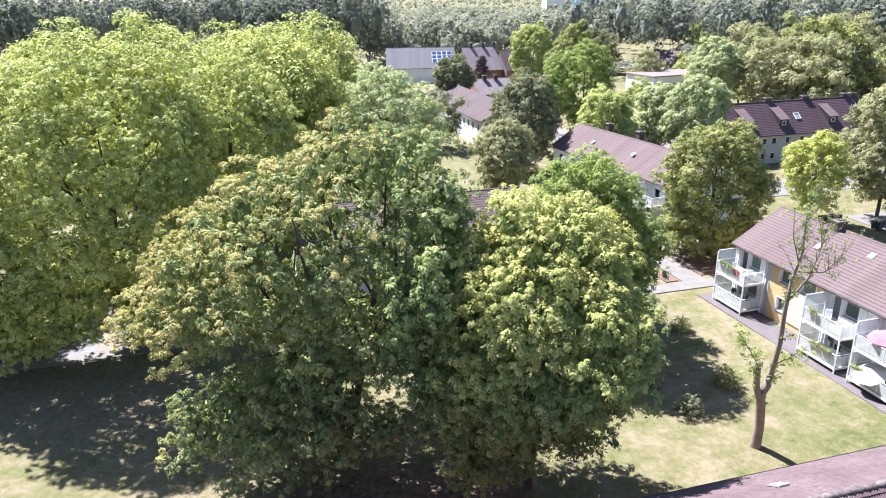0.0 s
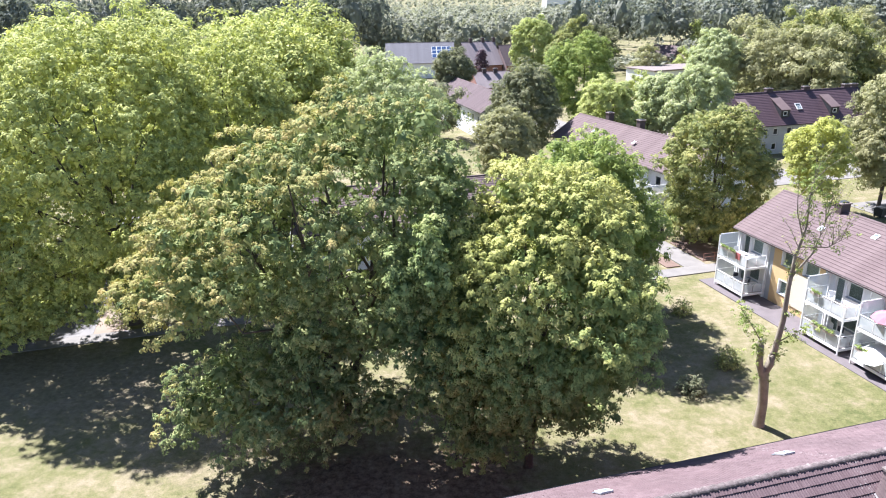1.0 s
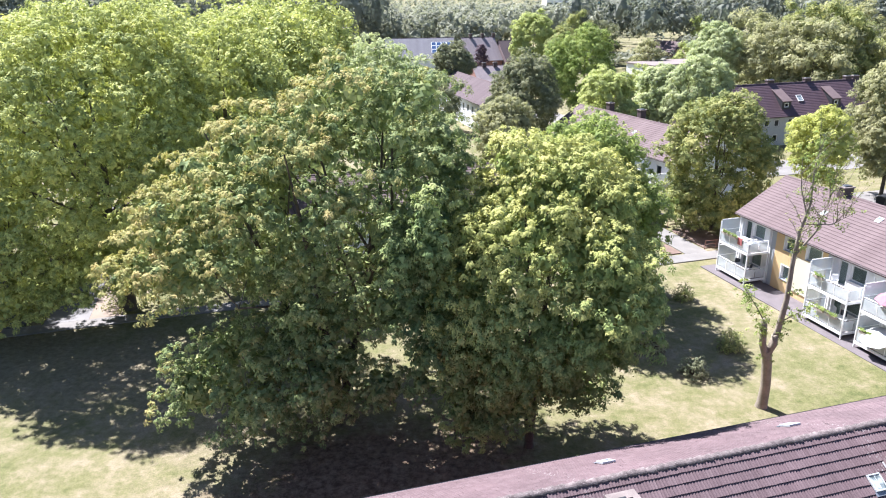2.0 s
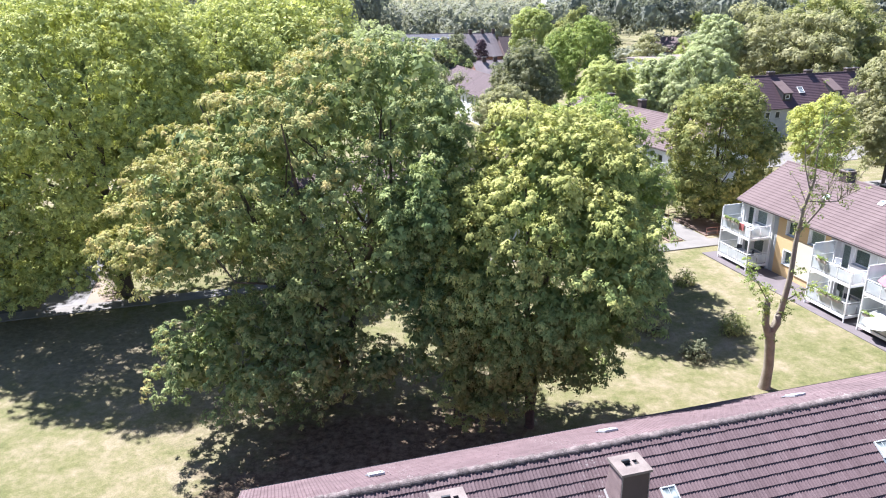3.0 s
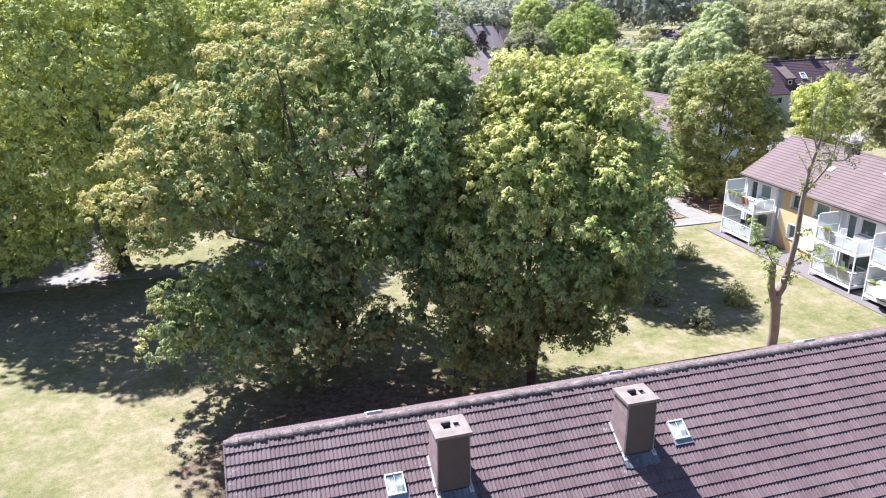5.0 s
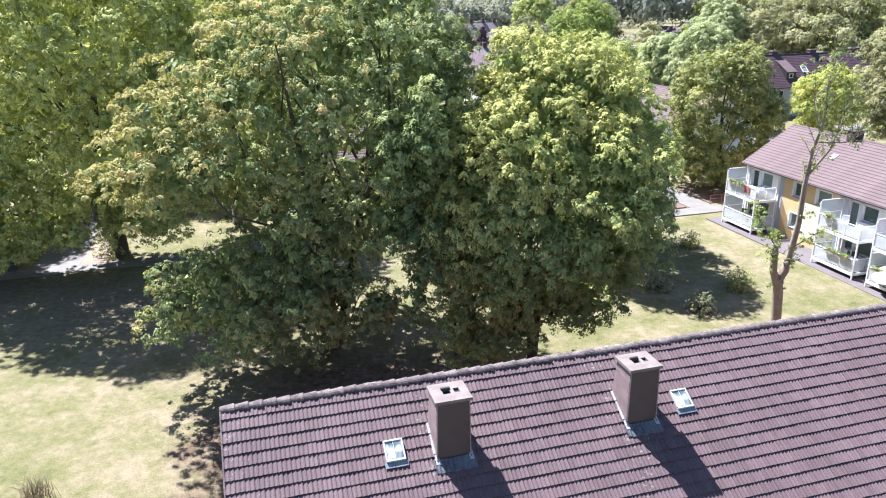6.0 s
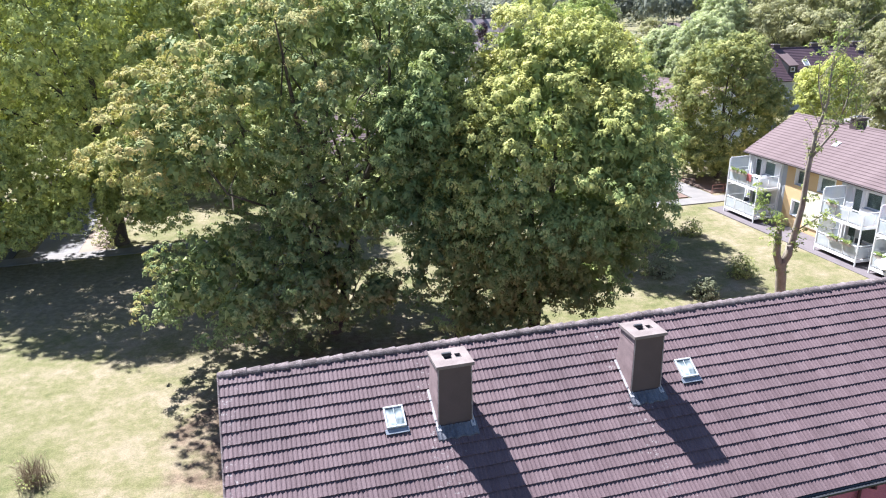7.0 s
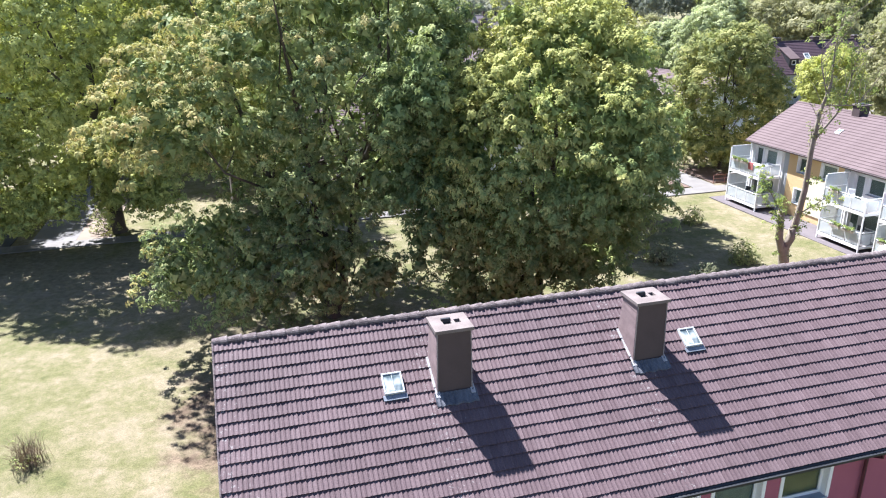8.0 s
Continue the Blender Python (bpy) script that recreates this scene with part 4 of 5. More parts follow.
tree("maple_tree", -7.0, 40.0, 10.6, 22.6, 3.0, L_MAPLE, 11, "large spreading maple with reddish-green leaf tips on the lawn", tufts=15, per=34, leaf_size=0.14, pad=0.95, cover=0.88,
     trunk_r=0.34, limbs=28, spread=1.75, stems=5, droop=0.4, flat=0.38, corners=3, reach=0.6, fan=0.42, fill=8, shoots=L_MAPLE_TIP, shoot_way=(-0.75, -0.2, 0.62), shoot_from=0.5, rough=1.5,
     masses=[(2.6, -1.0, 15.6, 6.2, 6.0, 7.2), (-2.0, -2.3, 15.8, 5.6, 5.2, 4.9), (-5.6, -3.4, 13.2, 4.7, 4.6, 3.7), (-8.2, -4.6, 12.2, 2.7, 2.2, 1.7), (-4.2, -3.4, 5.1, 4.8, 3.9, 3.5), (0.0, -3.2, 6.6, 2.8, 3.6, 5.0),
             (5.4, -1.8, 14.2, 3.6, 4.6, 5.6), (-7.0, -4.8, 5.0, 2.2, 2.0, 1.8), (0.6, 0.8, 10.6, 5.2, 5.0, 4.2), (0.5, 4.2, 13.4, 6.0, 4.6, 6.0), (-5.0, 3.2, 12.6, 5.0, 4.6, 5.0), (0.0, 6.4, 10.4, 4.6, 4.0, 4.4), (4.0, -1.2, 9.8, 3.2, 3.8, 3.4), (3.6, -4.0, 15.4, 2.8, 2.4, 2.8), (3.2, -4.2, 4.6, 1.7, 1.1, 1.9)],
     gaps=[(0.2, -4.5, 10.6, 0.7), (0.4, -1.0, 11.8, 0.8), (0.0, 3.0, 10.6, 0.9), (5.4, -1.6, 3.0, 1.5), (3.4, 0.5, 3.0, 2.1), (3.2, 4.0, 1.8, 2.6), (-9.0, 0.0, 7.5, 2.6), (-9.5, -4.0, 8.6, 1.6), (-7.2, -4.0, 8.8, 1.5), (-5.2, -4.5, 9.0, 1.1), (-7.0, 0.0, 7.8, 1.9)])
# shoots here colour the linden's sunlit top, no separate growth
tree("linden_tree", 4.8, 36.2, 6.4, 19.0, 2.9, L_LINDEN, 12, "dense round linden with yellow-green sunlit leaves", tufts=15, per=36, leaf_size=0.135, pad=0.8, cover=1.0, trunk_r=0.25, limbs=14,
     spread=1.85, stems=2, fan=0.12, flat=1.0, corners=3, fill=10, droop=0.5, shoots=L_LINDEN_SUNLIT, shoot_way=(-0.3, 0.0, 1.0), shoot_from=0.36, rough=1.3,
     masses=[(0.4, 0.1, 9.3, 6.1, 6.0, 5.1), (0.1, -0.6, 12.9, 4.9, 5.2, 6.0), (2.6, -4.2, 12.2, 3.0, 3.3, 3.4), (-2.0, -2.2, 11.4, 3.2, 3.4, 4.2), (-3.7, -1.4, 3.9, 1.5, 1.6, 2.7), (1.6, -0.6, 15.6, 2.8, 3.0, 2.6), (-4.0, -0.8, 8.0, 2.2, 2.4, 2.8), (-1.7, -1.4, 4.6, 1.9, 1.9, 2.7), (1.6, -0.6, 5.3, 3.0, 2.8, 1.5)],
     gaps=[(0.4, -5.6, 1.2, 2.2), (0.9, -3.4, 0.8, 2.0)])
tree("young_maple", 0.5, 36.6, 3.4, 17.4, 5.4, L_GREEN, 17, "slender upright maple with fresh green shoots between the big trees", tufts=12, per=30, leaf_size=0.145, pad=0.7, cover=0.75, trunk_r=0.1, limbs=8,
     spread=1.75, flat=0.9, corners=3, fill=6, droop=0.4, shoots=L_FRESH, shoot_way=(-0.2, -0.6, 1.0), shoot_from=1.6, rough=1.5,
     masses=[(-1.1, -1.4, 11.2, 2.6, 3.0, 4.4), (-1.2, -4.9, 14.9, 1.0, 1.0, 2.3), (-2.7, -4.8, 14.0, 0.85, 0.85, 1.7), (-1.9, -1.6, 6.2, 0.9, 1.0, 2.2), (-0.4, -1.6, 8.0, 1.3, 1.4, 2.2)])
# the last tree, at (-46, 70), is unseen and added to shade the footpath
for i, (x, y, r, h) in enumerate([(-27.8, 57.2, 9.3, 25.0), (-20, 66, 6.5, 23.3), (-47.5, 57.5, 8.8, 25), (-20, 86, 8.5, 24.5), (-35, 86, 9.5, 25.3), (-18, 99, 8, 24.8), (-43, 84, 9, 25), (-26, 100, 9, 25), (-46, 70, 6.2, 23)]):
    near = i < 3
    tree("plane_tree", x, y, r, h, (3.2, 8.0, 1.8)[i] if near else 3.0, L_LIGHT, 30 + i, "tall light green broad-crowned tree standing in a row", tufts=12, per=26 if near else 7, leaf_size=0.18 if near else 0.42, pad=0.9 if near else 1.25, cover=1.0,
         group="row of tall trees", limbs=12, flat=0.95, spread=1.5, corners=3, fill=8, gaps=[[(0.5, 0.0, 0.6, 2.6)], [(-5.0, 4.0, 4.0, 5.0)]][i] if i < 2 else (), trunk_r=0.62,
         masses=[[(-0.5, -2.2, 15.6, 9.0, 9.2, 9.7), (-7.1, -5.9, 7.4, 5.4, 5.0, 6.2), (3.5, -5.1, 13.4, 5.0, 4.8, 5.4), (-1.8, -5.7, 7.2, 4.0, 3.4, 4.4), (-4.5, -5.5, 6.4, 3.6, 3.4, 4.8), (3.5, 0.4, 20.0, 5.5, 5.0, 4.8), (3.9, -1.6, 4.4, 3.0, 2.4, 3.0), (1.0, -2.8, 4.6, 1.4, 1.1, 3.0)],
                 [(0, 0, 15.8, 6.5, 6.5, 7.6), (3.0, -2.0, 15.5, 3.8, 4.0, 5.0)],
                 [(0, 0, 13.4, 8.8, 8.8, 11.6), (-3.5, 2.0, 20.0, 5.0, 5.0, 4.5)]][i] if near else
         [(0, 0, h * 0.56, r, r, h * 0.44), (r * 0.4, -r * 0.3, h * 0.68, r * 0.55, r * 0.55, h * 0.27), (-r * 0.45, r * 0.1, h * 0.7, r * 0.5, r * 0.5, h * 0.24)])
MID = [  # kind, x, y, crown radius, height, crown's foot, leaf, label
    ("flowering_tree", -6.7, 84.5, 7.4, 21.6, 5, L_PALE, "pale blossoming tree with cream-green crown"),
    ("chestnut_tree", 11.3, 55.2, 5.9, 17.8, 2, L_CHESTNUT, "bright green chestnut tree with a dark shaded side"),
    ("chestnut_tree", 16.2, 59.5, 3.2, 12.2, 2, L_DARK, "dark green chestnut tree beside the path"),
    ("round_tree", 8.3, 97, 4.6, 13.0, 1.5, L_SILVER, "round grey-green tree on a short trunk"),
    ("round_tree", 13.4, 118, 6.5, 17.6, 1, L_DARK, "broad dark green tree between the houses"),
    ("round_tree", 28.7, 150, 8.2, 20.6, 0.5, L_CHESTNUT, "tall domed green tree"),
    ("young_tree", 26.8, 118, 5.5, 14.5, 1.5, L_BRIGHT, "light open bright green tree"),
    ("horse_chestnut", 30.1, 77, 6.3, 16.4, 0.8, L_RUSSET, "round chestnut tree with browning yellow-green leaves"),
    ("acacia_tree", 46.9, 88, 4.3, 12.7, 2, L_YELLOW, "bright yellow-green tree behind the yellow house"),
    ("birch_tree", 57.0, 90, 5.4, 19.8, 2, L_SILVER, "grey-green drooping birch tree"),
    ("willow_tree", 40.9, 116, 5.9, 16.6, 2, L_PALE, "pale grey-green willow tree"),
    ("willow_tree", 35.7, 121, 3.9, 15.0, 2, L_PALE, "slender pale willow tree"),
    ("birch_tree", 70.4, 156, 8.2, 20.6, 2, L_SILVER, "tall grey-green drooping birch tree"),
    ("round_tree", 58.4, 158, 5.8, 20.0, 2, L_PALE, "pale yellow-green tree behind the grey house"),
    ("round_tree", 2.4, 175, 5.4, 15.9, 2, L_DARK, "dark green tree beside the terraced roofs"),
    ("round_tree", 26.3, 215, 7.0, 22.2, 2, L_BRIGHT, "tall bright green tree behind the domed tree"),
    ("copper_tree", 10.8, 213, 2.2, 12.6, 1, L_COPPER, "small dark copper-leaved tree before the terraced roofs"),
    ("round_tree", 32.0, 196, 5.2, 18.2, 2, L_RUSSET, "olive green tree beside the domed tree"),
]
for i, (kind, x, y, r, h, z0, lf, lab) in enumerate(MID):
    k = 0.12 + 0.0014 * y
    rg = np.random.default_rng(400 + i)
    zc, hz = z0 + (h - z0) * 0.46, (h - z0) * 0.5
    eggs = [(0, 0, zc, r * 0.8, r * 0.8, hz * 0.88)]
    for q in range(11):
        a, e = q * 2.4 + rg.random(), rg.random() * 1.75 - 0.5
        out_by, w = 0.5 + 0.14 * rg.random(), 0.34 + 0.16 * rg.random()
        eggs.append((math.cos(a) * math.cos(e) * r * out_by, math.sin(a) * math.cos(e) * r * out_by, zc + math.sin(e) * hz * 0.62, r * w, r * w, hz * (0.26 + 0.14 * rg.random())))
    if kind == "horse_chestnut":  # boughs that hang almost to the grass
        eggs += [(math.cos(a) * r * 0.52, math.sin(a) * r * 0.52, 3.6, r * 0.4, r * 0.4, 2.7) for a in (0.3, 1.4, 2.6, 3.6, 4.5, 5.5)]
    tree(kind, x, y, r, h, z0, lf, 60 + i, lab, tufts=10, per=17 if y < 130 else 13, leaf_size=k, pad=max(0.7, r * 0.125), cover=0.8, trunk_r=0.24, limbs=9, spread=1.45, flat=0.75, corners=3, form=1.9, fill=9, masses=eggs, rough=1.6)


def shrub(x, y, r, h, leaf, seed, label, n=120, name="shrub"):
    """A small bush: thin stems and a loose dome of leaves."""
    rng = np.random.default_rng(seed)
    d = rng.normal(size=(n, 3))
    d[:, 2] = np.abs(d[:, 2])
    d /= np.linalg.norm(d, axis=1)[:, None]
    c = d * (0.45 + 0.6 * rng.random(n))[:, None] * np.array([[r, r, h]])
    c[:, 2] = np.maximum(c[:, 2], 0.12)
    S = empty(name, Matrix.Translation((x, y, -0.05)), label, "shrub")
    part("foliage", leaf_mesh("foliage", c, d, 9, 0.15, 0.2, rng, slim=0.6), leaf, S)
    v, f = tubes([[((0, 0, 0), 0.02), (tuple(q * 0.5 + np.array([0, 0, 0.1])), 0.014), (tuple(q), 0.005)] for q in c[:26]], 5)
    part("stems", mesh_np("stems", v, f), M_BARK, S)


shrub(20.9, 57.6, 0.95, 1.5, L_RUSSET, 1, "thin sprawling shrub on the lawn")
shrub(21.4, 48.0, 1.15, 1.8, L_RUSSET, 2, "thin light green shrub on the lawn", 150)
shrub(17.4, 44.3, 1.1, 1.5, L_DARK, 3, "low shrub in the shade of the trees", 140)
shrub(15.6, 48.6, 1.2, 1.6, L_DARK, 4, "low shrub in the shade of the trees", 140)
shrub(-28.6, 57.2, 1.5, 4.2, L_RUSSET, 31, "leafy shoots round the foot of a tall tree", 240)
shrub(18.6, 70.5, 2.2, 2.4, L_DARK, 5, "dense dark hedge bush beside the path", 420)
shrub(16.6, 68.0, 2.0, 2.2, L_DARK, 6, "dense dark hedge bush beside the path", 380)


def grass_tuft(x, y, seed):
    """A tall dry tussock of blades."""
    rng = np.random.default_rng(seed)
    T = empty("grass_tussock", Matrix.Translation((x, y, -0.05)), "tall dry grass tussock with thin stalks", "grass tussock")
    paths = []
    for _ in range(210):
        a, s_ = rng.random() * math.tau, 0.2 + 0.55 * rng.random()
        b = rng.normal(size=2) * 0.3
        h = 0.5 + 0.9 * rng.random()
        paths.append([((b[0], b[1], 0), 0.009), ((b[0] + math.cos(a) * s_ * 0.3, b[1] + math.sin(a) * s_ * 0.3, h * 0.7), 0.007), ((b[0] + math.cos(a) * s_, b[1] + math.sin(a) * s_, h), 0.003)])
    v, f = tubes(paths, 3)
    part("tussock_grass", mesh_np("tussock_grass", v, f), M_STRAW, T)
    c = rng.normal(size=(18, 3)) * np.array([[0.4, 0.4, 0.2]]) + np.array([[0, 0, 0.35]])
    c[:, 2] = np.abs(c[:, 2])
    part("leaves", leaf_mesh("leaves", c, np.tile([[0, 0, 1.0]], (18, 1)), 6, 0.12, 0.2, rng), L_RUSSET, T)


M_STRAW = surface("straw", (0.16, 0.11, 0.07), (0.30, 0.22, 0.14), 4, 40, 0.9, 0, 0.1)
grass_tuft(-17.9, 25.4, 8)


def pollard():
    """The lopped tree by the near roof: a forked trunk with sawn stubs and sprays of new leaves."""
    T = empty("pollarded_tree", Matrix.Translation((20.5, 40.2, -0.05)), "lopped tree with a bare forked trunk and leaf sprouts", "tree")
    P = lambda *q: np.array(q, dtype=float)
    paths = [
        [(P(-0.1, 0, -0.2), 0.46), (P(-0.08, 0, 0.3), 0.36), (P(-0.02, 0, 1.6), 0.31), (P(-0.15, 0, 3.2), 0.31), (P(-0.3, 0, 4.1), 0.29)],
        [(P(-0.3, 0, 3.7), 0.25), (P(-0.62, 0.0, 4.6), 0.22), (P(-0.75, 0, 6.3), 0.20), (P(-0.75, 0, 6.32), 0.0)],
        [(P(-0.25, 0, 3.8), 0.22), (P(0.05, -0.1, 4.6), 0.21), (P(0.02, -0.1, 5.2), 0.2), (P(0.02, -0.1, 5.22), 0.0)],
        [(P(-0.2, 0, 3.8), 0.24), (P(0.25, 0.1, 5.4), 0.2), (P(0.5, 0.1, 7.6), 0.17), (P(0.55, 0.2, 9.8), 0.14), (P(0.68, 0.2, 11.9), 0.11), (P(1.1, 0.3, 13.6), 0.07), (P(1.0, 0.3, 15.6), 0.04), (P(1.2, 0.3, 17.2), 0.015)],
        [(P(0.6, 0.2, 10.4), 0.08), (P(1.7, 0.2, 12.0), 0.06), (P(2.2, 0.4, 13.6), 0.04), (P(2.4, 0.4, 15.4), 0.015)],
        [(P(0.7, 0.2, 12.4), 0.05), (P(2.4, 0.0, 12.4), 0.03), (P(3.6, 0.0, 13.1), 0.012)],
        [(P(0.3, 0.1, 6.0), 0.04), (P(1.2, -0.2, 6.8), 0.03), (P(2.2, -0.3, 7.6), 0.01)],
        [(P(-0.7, 0, 6.1), 0.04), (P(-1.4, -0.1, 7.2), 0.03), (P(-2.4, -0.2, 8.6), 0.01)],
        [(P(0.95, 0.3, 13.0), 0.04), (P(0.4, 0.3, 14.6), 0.03), (P(0.2, 0.3, 16.4), 0.01)],
    ]
    v, f = tubes(paths, 9)
    part("trunk", mesh_np("trunk", v, f, True), M_PALEBARK, T)
    rng = np.random.default_rng(77)
    twigs, ends = [], []
    for _ in range(64):
        host = paths[(3, 3, 4, 4, 5, 8)[rng.integers(6)]]
        hp = np.array([q[0] for q in host])
        g = rng.random() * 0.75 + 0.25
        k = min(int(g * (len(hp) - 1)), len(hp) - 2)
        a = hp[k] + (hp[k + 1] - hp[k]) * rng.random()
        if a[2] < 9.0:
            continue
        way = np.array([rng.normal() * 0.55 + 0.2, rng.normal() * 0.4, 1.0 + 0.5 * rng.random()])
        ln = 0.8 + 1.5 * rng.random()
        b = a + way * ln * 0.5 + rng.normal(size=3) * 0.12
        e = a + way * ln + np.array([rng.normal() * 0.3, 0, -0.1])
        twigs.append([(a, 0.022), (b, 0.014), (e, 0.004)])
        ends += [b, e, (b + e) / 2, a * 0.5 + b * 0.5]
    v, f = tubes(twigs, 4)
    part("twig", mesh_np("twig", v, f), M_PALEBARK, T, "thin upright twigs")
    ends = np.array(ends)
    way = rng.normal(size=ends.shape)
    part("twig_foliage", leaf_mesh("twig_foliage", ends, way / np.linalg.norm(way, axis=1)[:, None], 11, 0.085, 0.2, rng), L_RUSSET, T, "sparse olive leaves on the twigs")
    spots = [(-1.2, 0, 6.9, 0.75, 30), (-1.9, -0.1, 7.9, 0.6, 22), (-2.35, -0.2, 8.7, 0.4, 10), (-1.0, 0, 6.0, 0.6, 20), (-0.7, 0, 5.2, 0.4, 8), (1.1, -0.2, 6.6, 0.7, 20), (1.9, -0.3, 7.0, 0.5, 12), (0.5, 0, 5.6, 0.5, 12),
             (0.7, 0.1, 8.2, 0.5, 10), (0.9, 0.2, 11.0, 0.5, 9), (1.6, 0.2, 12.4, 0.6, 14), (0.9, 0.3, 14.0, 0.7, 10), (1.3, 0.3, 15.4, 0.9, 20), (0.5, 0.3, 16.2, 0.7, 14), (2.1, 0.4, 15.0, 0.7, 14), (1.2, 0.3, 17.0, 0.6, 14), (2.8, 0, 12.5, 0.5, 6), (3.5, 0, 13.1, 0.4, 6),
             (-0.3, 0, 3.6, 0.45, 10), (0.3, 0, 4.9, 0.4, 10)]
    c = np.concatenate([np.array([[x, y, z]]) + rng.normal(size=(n, 3)) * r * 0.55 for x, y, z, r, n in spots])
    o = rng.normal(size=c.shape)
    o /= np.linalg.norm(o, axis=1)[:, None]
    part("sprout_foliage", leaf_mesh("sprouts", c, o, 18, 0.1, 0.19, rng), L_CHESTNUT, T)


pollard()

# garden trees between the far houses, from a few kinds
KINDS = [tree("garden_tree", (-80, -55, -105, 128, 150)[k], 252, 5.5, 12 + k, 1.5, lf, 90 + k, "leafy garden tree between the far houses", lumps=50, tufts=12, per=13, leaf_size=0.34, lump=0.24, trunk_r=0.2, limbs=5, spread=1.6, corners=3, form=1.8, group="garden trees")
         for k, lf in enumerate((L_DARK, L_LINDEN, L_BRIGHT, L_SILVER, L_RUSSET))]
for k, (px, py, sc, q) in enumerate([(76, 150, 1.35, 3), (86, 160, 1.4, 4), (97, 152, 1.3, 3), (72, 176, 1.45, 3), (90, 185, 1.4, 4), (108, 170, 1.4, 4), (104, 200, 1.5, 3), (118, 190, 1.4, 0), (84, 205, 1.0, 2), (120, 215, 1.5, 3), (87, 160, 1.25, 3),
                                     (80, 98, 1.3, 3), (72, 84, 1.25, 0), (88, 110, 1.4, 3), (46, 258, 1.2, 4), (58, 276, 1.3, 0), (97, 276, 1.2, 2), (84, 226, 0.7, 1), (-36, 232, 1.2, 0), (64, 230, 0.8, 3), (78, 235, 0.75, 2), (49, 180, 0.62, 2), (57, 176, 0.6, 1), (-1.5, 140, 0.9, 0)]):
    copy_thing(KINDS[q], Matrix.Translation((px, py, -0.05)) @ Matrix.Rotation(k * 1.7, 4, "Z") @ Matrix.Scale(sc, 4))


def woods(name, count, ymin, ymax, tufts, seed, label, hmin, hmax, per, level, boughs=13, sector=(-38, 38), leaf=None):
    """Far woodland in one sheet: billowing crowns, each a lobed mass set with leaf clumps."""
    rng = np.random.default_rng(seed)
    ico = bmesh.new()
    bmesh.ops.create_icosphere(ico, subdivisions=level, radius=1.0)
    iv, jf = np.array([v.co[:] for v in ico.verts]), np.array([[v.index for v in f.verts] for f in ico.faces])
    ico.free()
    C, O, V = [], [], []
    for _ in range(count):
        y = math.sqrt(ymin ** 2 + (ymax ** 2 - ymin ** 2) * rng.random())
        a = radians(sector[0] + (sector[1] - sector[0]) * rng.random())
        x, y = y * math.sin(a), y * math.cos(a)
        h, r = hmin + (hmax - hmin) * rng.random() ** 1.4, 4.6 + 3.8 * rng.random()
        b = fib(boughs, rng) + rng.normal(size=(boughs, 3)) * 0.2
        b /= np.linalg.norm(b, axis=1)[:, None]
        grow = 0.8 + 0.4 * rng.random(boughs)
        lobe = lambda d: 0.62 + 0.36 * np.max(np.exp((d @ b.T - 1) * 7) * grow[None], axis=1)
        place = lambda d, k: np.array([x, y, h * 0.6]) + d * (lobe(d) * k)[:, None] * np.array([[r, r, h * 0.4]])
        V.append(place(iv, 0.3 + 0.2 * rng.random(len(iv))))
        d = rng.normal(size=(tufts, 3))
        d[:, 2] = np.abs(d[:, 2]) * 1.3 - 0.55
        d /= np.linalg.norm(d, axis=1)[:, None]
        C.append(place(d, 0.86 + 0.2 * rng.random(tufts)))
        n = d - 0.55 * b[np.argmax(d @ b.T, axis=1)]
        O.append(n / np.linalg.norm(n, axis=1)[:, None])
    size = 0.0011 * ymin + 0.2
    me = leaf_mesh(name, np.concatenate(C), np.concatenate(O), per, size * 2.1, size * 1.9, rng, 0.2, 1.0, 0.4, 3, 2.0)
    lv = np.empty(len(me.vertices) * 3, dtype=np.float32)
    me.vertices.foreach_get("co", lv)
    lv = lv.reshape(-1, 3)
    faces = (jf[None] + (np.arange(count) * len(iv))[:, None, None]).reshape(-1, 3) + len(lv)
    me = mesh_np(name, np.concatenate([lv] + V), np.concatenate([np.arange(len(lv)).reshape(-1, 3), faces]))
    tagged(part(name, me, leaf or L_WOOD), label, "woodland", kind="stuff")


woods("far_woods", 170, 275, 350, 110, 5, "dense dark green mixed woodland behind the houses", 29, 38, 6, 2, sector=(-38, -5))
woods("far_woods", 130, 290, 360, 100, 15, "light green low woodland behind the houses", 15, 23, 6, 2, sector=(-6, 12), leaf=L_WOOD_LIGHT)
woods("far_woods", 110, 270, 350, 110, 16, "dense dark green mixed woodland behind the houses", 24, 34, 6, 2, sector=(10, 38))
woods("far_woods", 420, 350, 560, 40, 8, "dense green mixed woodland behind the houses", 14, 22, 5, 1, leaf=L_WOOD_LIGHT)
woods("garden_trees", 90, 258, 284, 50, 21, "low leafy garden trees and bushes at the edge of the woods", 6, 13, 6, 1, leaf=L_WOOD_LIGHT)
woods("far_woods", 800, 560, 1000, 16, 6, "distant grey-green woodland", 13, 20, 4, 1, leaf=L_WOOD_LIGHT)
woods("far_woods", 1000, 1000, 2200, 6, 7, "distant woodland on the horizon", 14, 24, 2, 1, leaf=L_WOOD_LIGHT)
woods("far_woods", 1400, 2200, 4400, 3, 9, "distant woodland on the horizon", 14, 26, 2, 1, leaf=L_WOOD_LIGHT)


M_BLUE = surface("blue_cladding", (0.16, 0.34, 0.46), (0.22, 0.42, 0.54), 0.1, 2, 0.5, 0, 0)


